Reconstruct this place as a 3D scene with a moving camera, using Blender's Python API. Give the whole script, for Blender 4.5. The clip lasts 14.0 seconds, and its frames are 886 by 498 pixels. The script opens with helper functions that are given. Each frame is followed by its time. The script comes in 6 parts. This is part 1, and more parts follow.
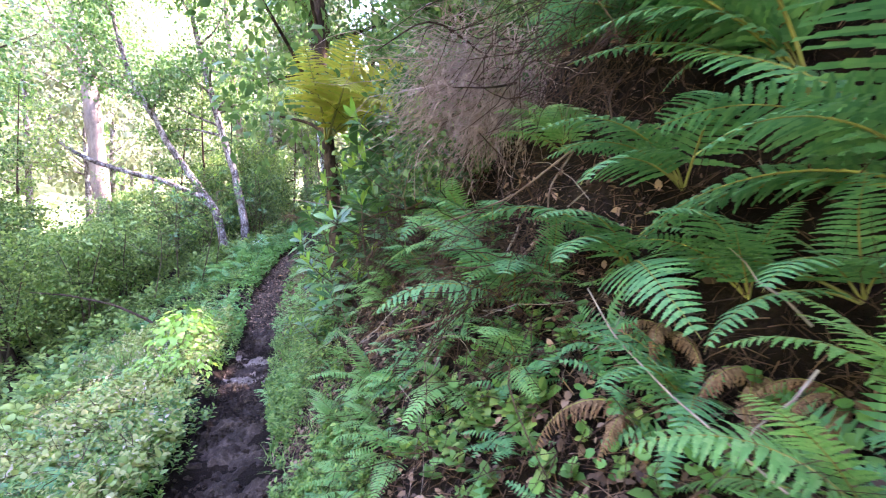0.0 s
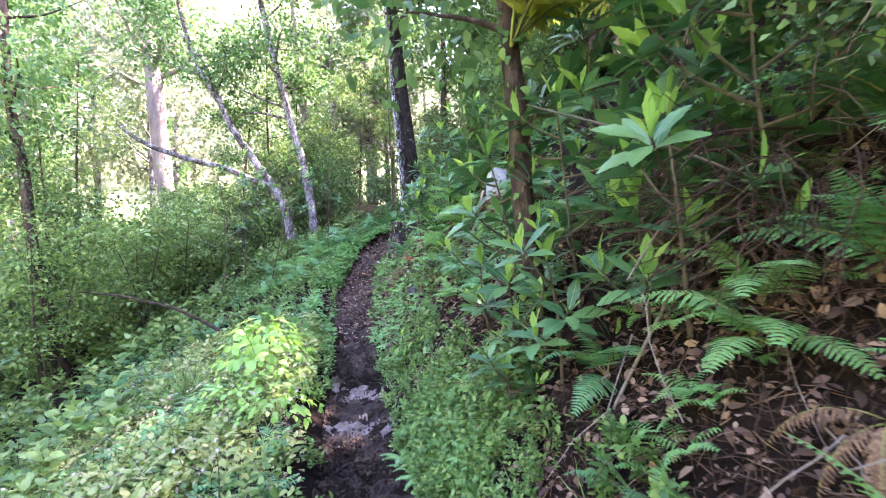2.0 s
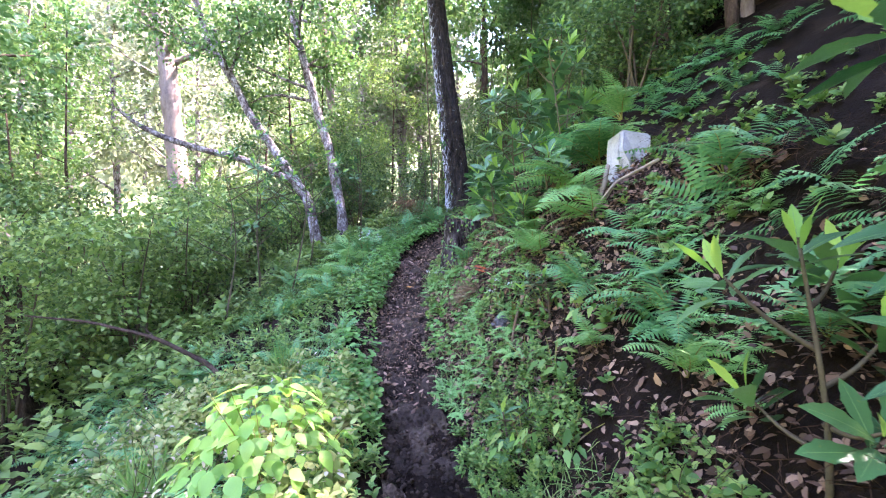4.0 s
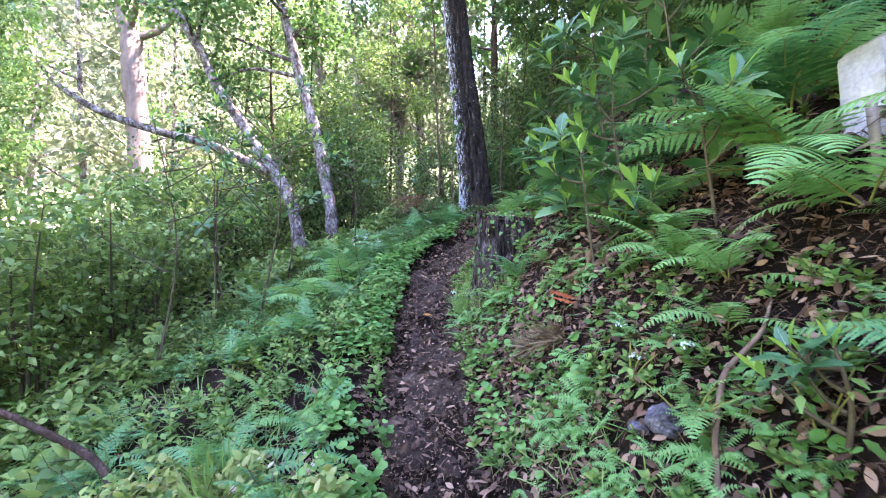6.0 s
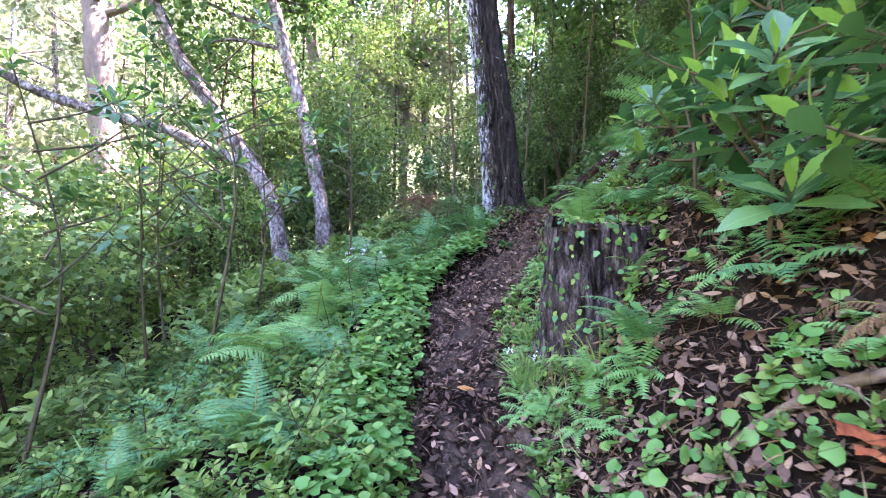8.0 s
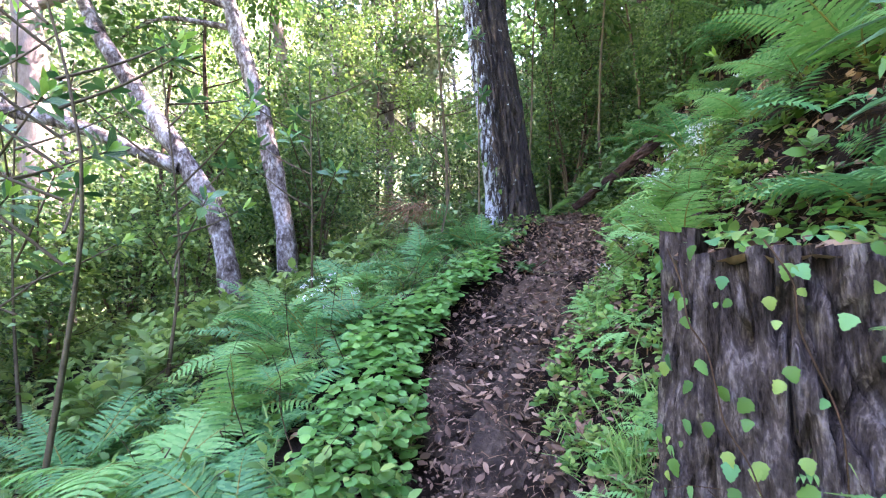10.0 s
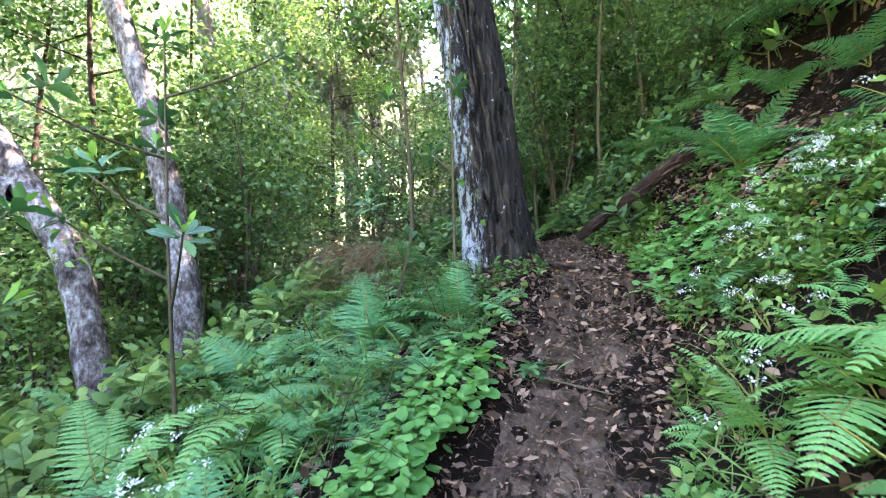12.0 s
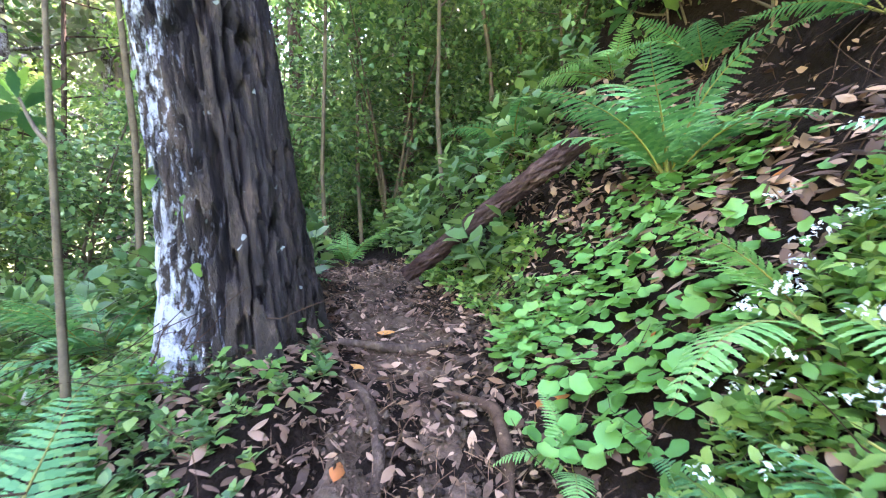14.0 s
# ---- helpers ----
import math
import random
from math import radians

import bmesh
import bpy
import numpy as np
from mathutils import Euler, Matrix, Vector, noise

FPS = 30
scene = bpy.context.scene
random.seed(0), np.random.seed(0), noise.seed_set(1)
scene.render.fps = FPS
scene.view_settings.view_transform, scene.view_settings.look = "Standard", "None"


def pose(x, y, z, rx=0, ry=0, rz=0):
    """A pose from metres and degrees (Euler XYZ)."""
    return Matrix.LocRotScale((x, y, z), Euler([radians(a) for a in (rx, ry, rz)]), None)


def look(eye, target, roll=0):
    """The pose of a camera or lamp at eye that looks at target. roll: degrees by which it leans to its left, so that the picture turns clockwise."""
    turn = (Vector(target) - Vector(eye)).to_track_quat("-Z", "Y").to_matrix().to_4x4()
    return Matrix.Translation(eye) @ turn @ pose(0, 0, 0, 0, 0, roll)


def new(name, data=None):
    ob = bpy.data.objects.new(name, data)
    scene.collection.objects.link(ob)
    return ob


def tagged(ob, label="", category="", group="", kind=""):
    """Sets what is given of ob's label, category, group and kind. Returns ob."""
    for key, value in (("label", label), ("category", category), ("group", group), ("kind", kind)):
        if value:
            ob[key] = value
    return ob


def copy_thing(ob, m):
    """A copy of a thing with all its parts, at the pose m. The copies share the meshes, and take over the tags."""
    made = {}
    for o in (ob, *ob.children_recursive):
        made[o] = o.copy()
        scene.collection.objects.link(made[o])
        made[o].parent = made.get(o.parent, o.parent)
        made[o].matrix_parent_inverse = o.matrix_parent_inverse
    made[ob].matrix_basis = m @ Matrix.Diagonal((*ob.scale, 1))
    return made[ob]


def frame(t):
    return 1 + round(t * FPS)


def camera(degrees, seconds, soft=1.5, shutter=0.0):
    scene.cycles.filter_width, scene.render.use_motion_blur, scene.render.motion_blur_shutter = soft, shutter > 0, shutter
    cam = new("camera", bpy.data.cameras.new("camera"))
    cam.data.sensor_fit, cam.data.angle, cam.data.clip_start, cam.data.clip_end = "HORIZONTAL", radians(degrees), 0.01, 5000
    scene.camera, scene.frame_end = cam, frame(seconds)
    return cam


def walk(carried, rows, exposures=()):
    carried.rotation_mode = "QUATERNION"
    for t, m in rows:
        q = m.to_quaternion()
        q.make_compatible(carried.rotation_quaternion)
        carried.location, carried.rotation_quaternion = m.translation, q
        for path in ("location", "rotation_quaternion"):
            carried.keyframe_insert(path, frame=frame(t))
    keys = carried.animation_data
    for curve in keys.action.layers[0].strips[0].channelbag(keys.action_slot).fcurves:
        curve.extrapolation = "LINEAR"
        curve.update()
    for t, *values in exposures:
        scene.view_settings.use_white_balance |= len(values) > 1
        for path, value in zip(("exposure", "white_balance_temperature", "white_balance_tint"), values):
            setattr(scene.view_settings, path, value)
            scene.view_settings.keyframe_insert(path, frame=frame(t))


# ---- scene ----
cam = camera(87.2, 14.0, soft=1.1, shutter=0.15)
PATH = [
    (0, (0.236, 0.476, 1.433), (0.19, 2.476, 1.442), -0.3),
    (0.5, (-0.167, 0.962, 1.394), (-0.209, 2.962, 1.409), -0.1),
    (1, (-0.435, 1.398, 1.348), (-0.498, 3.397, 1.367), -0.1),
    (1.5, (-0.748, 1.802, 1.295), (-0.959, 3.791, 1.307), -0.2),
    (2, (-1.229, 2.529, 1.306), (-1.471, 4.514, 1.317), -0.2),
    (2.5, (-1.355, 3.188, 1.335), (-1.641, 5.167, 1.344), -0.5),
    (3, (-1.662, 3.65, 1.344), (-2.009, 5.62, 1.353), -0.4),
    (3.2, (-1.803, 3.893, 1.378), (-2.16, 5.86, 1.383), -0.4),
    (5.3, (-2.711, 5.835, 1.371), (-3.029, 7.809, 1.413), 0.1),
    (5.5, (-2.831, 6.08, 1.376), (-3.148, 8.054, 1.415), 0.2),
    (6, (-2.981, 6.757, 1.45), (-3.295, 8.732, 1.491), 0.1),
    (6.5, (-3.101, 7.193, 1.569), (-3.417, 9.167, 1.612), 0.1),
    (7, (-3.326, 7.668, 1.558), (-3.641, 9.643, 1.604), 0.2),
    (7.5, (-3.397, 8.194, 1.572), (-3.713, 10.168, 1.62), 0.1),
    (8, (-3.57, 8.618, 1.658), (-3.89, 10.591, 1.708), 0.1),
    (8.2, (-3.658, 8.82, 1.617), (-3.977, 10.794, 1.664), 0.3),
    (10.3, (-3.894, 10.375, 1.885), (-4.146, 12.356, 1.994), -1.8),
    (10.5, (-3.891, 10.516, 1.933), (-4.122, 12.499, 2.042), -1.9),
    (11, (-4.039, 10.863, 2.137), (-4.248, 12.849, 2.233), -2.1),
    (11.5, (-4.061, 11.321, 2.249), (-4.241, 13.311, 2.341), -2.2),
    (12, (-4.006, 11.821, 2.449), (-4.155, 13.814, 2.523), -2.3),
    (12.5, (-3.999, 12.281, 2.527), (-4.024, 14.28, 2.583), -2.5),
    (13, (-3.786, 12.824, 2.651), (-3.396, 14.785, 2.689), -2.6),
    (13.5, (-3.639, 13.337, 2.798), (-3.147, 15.276, 2.809), -2.6),
    (14, (-3.454, 13.883, 2.853), (-2.949, 15.818, 2.861), -2.7),
]
EXPOSURES = [(0, 4.9, 6450, 48), (5, 4.68, 6350, 44), (8, 4.82, 6450, 45), (10.5, 4.92, 6600, 38), (12.3, 5.05, 6750, 27), (13.2, 5.32, 6700, 34), (14, 5.75, 6700, 37)]
walk(cam, [(t, look(eye, target, roll)) for t, eye, target, roll in PATH], EXPOSURES)

# ---- light ----
SUN_EL, SUN_AZ = radians(52), radians(62)      # azimuth from +y towards +x
world = bpy.data.worlds.new("sky")
scene.world = world
world.use_nodes = True
sky = world.node_tree.nodes.new("ShaderNodeTexSky")
sky.sky_type, sky.sun_disc = "NISHITA", False
sky.sun_elevation, sky.sun_rotation = SUN_EL, SUN_AZ
world.node_tree.links.new(sky.outputs[0], world.node_tree.nodes["Background"].inputs[0])
world.node_tree.nodes["Background"].inputs[1].default_value = 0.14
sun = new("sun", bpy.data.lights.new("sun", "SUN"))
sun.data.energy, sun.data.angle, sun.data.color = 2.8, radians(0.6), (1.0, 0.95, 0.86)
sun_dir = Vector((math.sin(SUN_AZ) * math.cos(SUN_EL), math.cos(SUN_AZ) * math.cos(SUN_EL), math.sin(SUN_EL)))
sun.matrix_world = look((0, 0, 40), Vector((0, 0, 40)) - sun_dir)

# ---- materials ----
rng = np.random.default_rng(7)


def shader(name):
    m = bpy.data.materials.new(name)
    m.use_nodes = True
    nt = m.node_tree
    return m, nt, nt.nodes["Principled BSDF"], nt.nodes["Material Output"]


def node(nt, kind, **values):
    n = nt.nodes.new(kind)
    for key, value in values.items():
        n.inputs[key].default_value = value
    return n


def ramp(nt, source, stops):
    r = nt.nodes.new("ShaderNodeValToRGB")
    els = r.color_ramp.elements
    while len(els) < len(stops):
        els.new(0.5)
    for e, (p, c) in zip(els, stops):
        e.position, e.color = p, (*c, 1)
    nt.links.new(source, r.inputs[0])
    return r.outputs[0]


def coords(nt):
    return nt.nodes.new("ShaderNodeTexCoord").outputs["Object"]


def noise_tex(nt, scale, detail=4, rough_=0.6, vec=None):
    n = node(nt, "ShaderNodeTexNoise", Scale=scale, Detail=detail, Roughness=rough_)
    nt.links.new(vec if vec else coords(nt), n.inputs["Vector"])
    return n.outputs["Fac"]


def math_node(nt, op, a, b):
    n = nt.nodes.new("ShaderNodeMath")
    n.operation = op
    for i, v in enumerate((a, b)):
        if isinstance(v, (int, float)):
            n.inputs[i].default_value = v
        else:
            nt.links.new(v, n.inputs[i])
    return n.outputs[0]


def mixed(nt, fac, a, b):
    n = nt.nodes.new("ShaderNodeMix")
    n.data_type = "RGBA"
    nt.links.new(fac, n.inputs[0])
    for i, v in ((6, a), (7, b)):
        if isinstance(v, tuple):
            n.inputs[i].default_value = (*v, 1)
        else:
            nt.links.new(v, n.inputs[i])
    return n.outputs[2]


def bumped(nt, bsdf, height, strength, distance):
    b = node(nt, "ShaderNodeBump", Strength=strength, Distance=distance)
    nt.links.new(height, b.inputs["Height"])
    nt.links.new(b.outputs[0], bsdf.inputs["Normal"])


def leaf_mat(name, dark, mid, light, through_=0.35, gloss=0.45, spots=None, shine=0.26):
    dark, mid, light = (tuple(v + 0.09 * ((0.3 * c[0] + 0.6 * c[1] + 0.1 * c[2]) - v) for v in c) for c in (dark, mid, light))
    m, nt, b, out = shader(name)
    geo, info = nt.nodes.new("ShaderNodeNewGeometry"), nt.nodes.new("ShaderNodeObjectInfo")
    r = math_node(nt, "FRACT", math_node(nt, "ADD", geo.outputs["Random Per Island"], info.outputs["Random"]), 0)
    c = ramp(nt, r, [(0.0, dark), (0.5, mid), (1.0, light)])
    blotch = noise_tex(nt, 22, 3)
    c = mixed(nt, math_node(nt, "MULTIPLY", blotch, 0.45), c, tuple(v * 0.6 for v in mid))
    if spots:
        s = ramp(nt, noise_tex(nt, 9, 2), [(0.62, (0, 0, 0)), (0.72, (1, 1, 1))])
        c = mixed(nt, s, c, spots)
    nt.links.new(c, b.inputs["Base Color"])
    b.inputs["Roughness"].default_value = gloss
    b.inputs["Specular IOR Level"].default_value = shine
    bumped(nt, b, noise_tex(nt, 60, 2), 0.25, 0.004)
    t = nt.nodes.new("ShaderNodeBsdfTranslucent")
    hs = node(nt, "ShaderNodeHueSaturation", Hue=0.48, Saturation=1.1, Value=1.2)
    nt.links.new(c, hs.inputs["Color"])
    nt.links.new(hs.outputs[0], t.inputs["Color"])
    mix = node(nt, "ShaderNodeMixShader", Fac=through_)
    nt.links.new(b.outputs[0], mix.inputs[1])
    nt.links.new(t.outputs[0], mix.inputs[2])
    nt.links.new(mix.outputs[0], out.inputs["Surface"])
    return m


def rough_mat(name, stops, scale, bump=0.5, dist=0.02, stretch=None, roughness=0.9, fine=None):
    m, nt, b, out = shader(name)
    vec = coords(nt)
    if stretch:
        mp = node(nt, "ShaderNodeMapping", Scale=stretch)
        nt.links.new(vec, mp.inputs[0])
        vec = mp.outputs[0]
    big, small = noise_tex(nt, scale, 6, 0.65, vec), noise_tex(nt, fine or scale * 7, 4, 0.7, vec)
    c = ramp(nt, math_node(nt, "ADD", math_node(nt, "MULTIPLY", big, 0.65), math_node(nt, "MULTIPLY", small, 0.35)), stops)
    nt.links.new(c, b.inputs["Base Color"])
    b.inputs["Roughness"].default_value = roughness
    b.inputs["Specular IOR Level"].default_value = 0.06
    bumped(nt, b, math_node(nt, "ADD", big, math_node(nt, "MULTIPLY", small, 0.5)), bump, dist)
    return m


M_FERN = leaf_mat("fern_green", (0.05, 0.21, 0.075), (0.085, 0.30, 0.10), (0.15, 0.38, 0.11), 0.35, 0.5)
M_FERN_LIGHT = leaf_mat("fern_light_green", (0.11, 0.34, 0.08), (0.16, 0.42, 0.11), (0.24, 0.48, 0.14), 0.4, 0.5)
# yellow of sun shining through the fronds, put in the leaf colour
M_FERN_BACKLIT = leaf_mat("fern_backlit", (0.25, 0.32, 0.03), (0.36, 0.40, 0.04), (0.40, 0.36, 0.05), 0.5, 0.5)
M_FERN_DRY = leaf_mat("fern_dry", (0.12, 0.06, 0.028), (0.20, 0.11, 0.05), (0.30, 0.18, 0.09), 0.15, 0.8)
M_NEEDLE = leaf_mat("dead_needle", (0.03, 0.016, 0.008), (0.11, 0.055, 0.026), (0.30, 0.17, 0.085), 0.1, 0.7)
M_STALK = rough_mat("fern_stalk", [(0.3, (0.16, 0.17, 0.05)), (0.7, (0.30, 0.28, 0.08))], 8, 0.2, 0.002)
M_LAUREL = leaf_mat("laurel_leaf", (0.022, 0.11, 0.036), (0.048, 0.18, 0.052), (0.12, 0.29, 0.07), 0.22, 0.34, (0.15, 0.20, 0.05), 0.42)
M_LAUREL_YOUNG = leaf_mat("laurel_young_leaf", (0.13, 0.36, 0.05), (0.22, 0.47, 0.065), (0.36, 0.58, 0.09), 0.4, 0.38, None, 0.3)
M_RIB = leaf_mat("leaf_rib", (0.16, 0.32, 0.10), (0.20, 0.36, 0.12), (0.24, 0.4, 0.14), 0.3)
M_BUSH = leaf_mat("bush_leaf", (0.026, 0.09, 0.026), (0.075, 0.18, 0.045), (0.21, 0.34, 0.08), 0.32, 0.4)
# lighter copy of bush_leaf, brightening the sunlit valley side by colour
M_BUSH_LIGHT = leaf_mat("bush_light_leaf", (0.06, 0.16, 0.035), (0.15, 0.29, 0.06), (0.32, 0.46, 0.11), 0.38, 0.4)
M_CANOPY = leaf_mat("canopy_leaf", (0.04, 0.13, 0.03), (0.08, 0.20, 0.05), (0.15, 0.27, 0.07), 0.4, 0.45)
# pale and greyed: haze over the sunlit valley put in the colour
M_FAR = leaf_mat("far_leaf_haze", (0.10, 0.145, 0.065), (0.165, 0.21, 0.105), (0.25, 0.285, 0.165), 0.36, 0.6)
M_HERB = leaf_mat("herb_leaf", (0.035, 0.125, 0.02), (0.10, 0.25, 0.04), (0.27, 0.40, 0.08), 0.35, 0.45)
# lit copy of the herb leaf: sunlight on the verge as paler colour
M_HERB_SUNLIT = leaf_mat("herb_sunlit_leaf", (0.13, 0.26, 0.045), (0.26, 0.36, 0.08), (0.46, 0.45, 0.17), 0.35, 0.5)
M_CLOVER = leaf_mat("round_leaf", (0.07, 0.26, 0.05), (0.11, 0.34, 0.065), (0.19, 0.43, 0.09), 0.4, 0.42)
M_BRIGHT = leaf_mat("bright_herb_leaf", (0.16, 0.42, 0.06), (0.24, 0.50, 0.08), (0.34, 0.56, 0.11), 0.4, 0.4)
M_GRASS = leaf_mat("grass_blade", (0.10, 0.26, 0.05), (0.16, 0.34, 0.07), (0.28, 0.38, 0.12), 0.35, 0.5)
M_LITTER = leaf_mat("fallen_leaf", (0.034, 0.018, 0.010), (0.145, 0.078, 0.045), (0.43, 0.26, 0.155), 0.08, 0.65)
M_ORANGE = leaf_mat("orange_leaf", (0.50, 0.15, 0.03), (0.58, 0.21, 0.04), (0.62, 0.36, 0.05), 0.25, 0.5)
# dry leaf colour paled so that it looks sunlit
M_STRAW = leaf_mat("straw_sunlit_leaf", (0.30, 0.25, 0.14), (0.42, 0.37, 0.24), (0.55, 0.52, 0.40), 0.2, 0.7)
M_STRAW_GRASS = leaf_mat("straw_grass", (0.12, 0.075, 0.035), (0.22, 0.15, 0.075), (0.34, 0.25, 0.14), 0.2, 0.7)
M_PETAL = leaf_mat("white_petal", (0.70, 0.72, 0.74), (0.78, 0.79, 0.80), (0.84, 0.84, 0.82), 0.3, 0.6)
# darker than real humus: shade between the plants put in the soil colour
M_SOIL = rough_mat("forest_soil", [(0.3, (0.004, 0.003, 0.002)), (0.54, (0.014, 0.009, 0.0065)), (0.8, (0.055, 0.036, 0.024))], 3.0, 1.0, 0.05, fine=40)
M_MUD = rough_mat("trail_mud", [(0.36, (0.014, 0.010, 0.008)), (0.52, (0.048, 0.034, 0.025)), (0.7, (0.165, 0.12, 0.085))], 3.0, 1.0, 0.06, roughness=0.7, fine=26)
M_PALE_EARTH = rough_mat("pale_trail_earth", [(0.32, (0.07, 0.054, 0.043)), (0.52, (0.17, 0.135, 0.11)), (0.7, (0.28, 0.23, 0.19))], 4, 1.0, 0.04, fine=30)
M_EARTH = rough_mat("dry_earth", [(0.34, (0.028, 0.018, 0.011)), (0.52, (0.082, 0.054, 0.036)), (0.7, (0.20, 0.14, 0.10))], 3.5, 1.0, 0.05, fine=30)
# brown twigs, darkened too for the shade inside the brush
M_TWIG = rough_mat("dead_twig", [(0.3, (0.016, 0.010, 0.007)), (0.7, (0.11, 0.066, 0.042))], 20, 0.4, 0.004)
M_TWIG_PALE = rough_mat("pale_twig", [(0.3, (0.15, 0.115, 0.085)), (0.7, (0.34, 0.28, 0.22))], 20, 0.4, 0.004)
M_BARK = rough_mat("brown_bark", [(0.34, (0.018, 0.012, 0.009)), (0.52, (0.07, 0.048, 0.035)), (0.7, (0.16, 0.115, 0.085))], 9, 1.0, 0.04, (1, 1, 0.4), fine=50)
M_BARK_PALE = rough_mat("pale_bark", [(0.36, (0.03, 0.022, 0.018)), (0.47, (0.10, 0.08, 0.07)), (0.55, (0.22, 0.195, 0.18)), (0.67, (0.46, 0.45, 0.44))], 6, 0.9, 0.03, (1, 1, 0.6), fine=24)
M_MEADOW = rough_mat("valley_meadow", [(0.3, (0.16, 0.20, 0.08)), (0.55, (0.28, 0.32, 0.15)), (0.75, (0.38, 0.38, 0.22))], 0.4, 0.6, 0.2, fine=6)
M_BRUSH = rough_mat("dry_brushwood", [(0.3, (0.14, 0.09, 0.07)), (0.7, (0.56, 0.42, 0.35))], 9, 0.4, 0.004)
M_ROCK = rough_mat("grey_rock", [(0.34, (0.03, 0.028, 0.032)), (0.55, (0.12, 0.115, 0.135)), (0.75, (0.34, 0.33, 0.37))], 14, 0.8, 0.01, fine=60)
M_RED_BARK = rough_mat("red_bark", [(0.32, (0.10, 0.025, 0.012)), (0.55, (0.32, 0.09, 0.035)), (0.75, (0.55, 0.24, 0.07))], 10, 0.6, 0.008, (1, 0.3, 1), fine=40)
M_BARK_PINE = rough_mat("pine_bark", [(0.3, (0.10, 0.075, 0.065)), (0.7, (0.30, 0.235, 0.20))], 6, 0.9, 0.03, (1, 1, 0.35))
M_LOG_BARK = rough_mat("worn_brown_bark", [(0.3, (0.07, 0.045, 0.03)), (0.7, (0.27, 0.19, 0.135))], 12, 0.8, 0.01, fine=50)
M_STEM = rough_mat("green_stem", [(0.3, (0.06, 0.045, 0.03)), (0.7, (0.14, 0.115, 0.07))], 14, 0.3, 0.004)


# ---- mesh helpers ----
def mesh_of(name, V, T, mats, index=None, smooth=False):
    V, T = np.asarray(V, np.float32), np.asarray(T, np.int32)
    me = bpy.data.meshes.new(name)
    me.vertices.add(len(V))
    me.vertices.foreach_set("co", V.ravel())
    me.loops.add(T.size)
    me.loops.foreach_set("vertex_index", T.ravel())
    me.polygons.add(len(T))
    me.polygons.foreach_set("loop_start", np.arange(0, T.size, T.shape[1], dtype=np.int32))
    for m in mats:
        me.materials.append(m)
    if index is not None:
        me.polygons.foreach_set("material_index", np.asarray(index, np.int32))
    if smooth:
        me.polygons.foreach_set("use_smooth", np.ones(len(T), bool))
    me.update(calc_edges=True)
    me.validate()
    return me


def joined(pieces):
    Vs, Ts, n = [], [], 0
    for V, T in pieces:
        Vs.append(V)
        Ts.append(np.asarray(T) + n)
        n += len(V)
    return np.concatenate(Vs), np.concatenate(Ts)


def part(name, me, parent, label="", m=None):
    ob = new(name, me)
    ob.parent = parent
    if m is not None:
        ob.matrix_basis = m
    return tagged(ob, label)


def thing(name, label, category, m=None, group=""):
    ob = new(name)
    ob.empty_display_size = 0.2
    if m is not None:
        ob.matrix_basis = m
    return tagged(ob, label, category, group)


def unit(v):
    return v / np.maximum(np.linalg.norm(v, axis=-1, keepdims=True), 1e-9)


def spread(tpl, P, axis, up, size, wide=None):
    """Copies of a leaf template (y along the leaf, z up) at the points P."""
    tv, tt = tpl
    y = unit(axis)
    x = unit(np.cross(y, up))
    z = np.cross(x, y)
    w = np.ones(len(P)) if wide is None else wide
    V = P[:, None] + size[:, None, None] * (tv[None, :, :1] * (w[:, None] * x)[:, None] + tv[None, :, 1:2] * y[:, None] + tv[None, :, 2:] * z[:, None])
    T = tt[None] + (np.arange(len(P)) * len(tv))[:, None, None]
    return V.reshape(-1, 3), T.reshape(-1, 3)


def leaf_tpl(n, width, fold=0.25, curl=0.2, serr=0.0, peak=0.5, power=0.8):
    """A leaf of n cross sections, folded on its rib."""
    V, T = [(0, 0, 0)], []
    for k in range(1, n):
        s = k / n
        shape = (s / peak) if s < peak else (1 - s) / (1 - peak)
        w = width * max(shape, 0.02) ** power * 0.5 * (1 + (serr if k % 2 else -serr))
        zc = -curl * s * s
        V += [(-w, s, zc + fold * w), (0, s, zc), (w, s, zc + fold * w)]
    V.append((0, 1, -curl))
    e = len(V) - 1
    T += [(0, 2, 1), (0, 3, 2)]
    for k in range(n - 2):
        a = 1 + 3 * k
        T += [(a, a + 1, a + 4), (a, a + 4, a + 3), (a + 1, a + 2, a + 5), (a + 1, a + 5, a + 4)]
    a = e - 3
    T += [(a, a + 1, e), (a + 1, a + 2, e)]
    return np.array(V, float), np.array(T)


def disc_tpl(n=8, dent=0.35, cup=0.12):
    V = [(0, 0.15, 0)]
    for k in range(n):
        a = -math.pi / 2 + 2 * math.pi * k / n
        r = 0.5 * (1 - dent * (k == 0))
        V.append((r * math.cos(a), 0.5 + r * math.sin(a), cup * (1 if k % 2 else 0.7)))
    return np.array(V), np.array([(0, 1 + k, 1 + (k + 1) % n) for k in range(n)])


DEAD = leaf_tpl(5, 0.5, -0.35, 0.35, 0.05, 0.45, 0.7)
SIMPLE = leaf_tpl(3, 0.5, 0.3, 0.15)
HEX = (np.array([(0, 0, 0), (-0.24, 0.3, 0.07), (0.24, 0.3, 0.07), (-0.2, 0.68, 0.03), (0.2, 0.68, 0.03), (0, 1, -0.12)]), np.array([(0, 2, 1), (1, 2, 4), (1, 4, 3), (3, 4, 5)]))
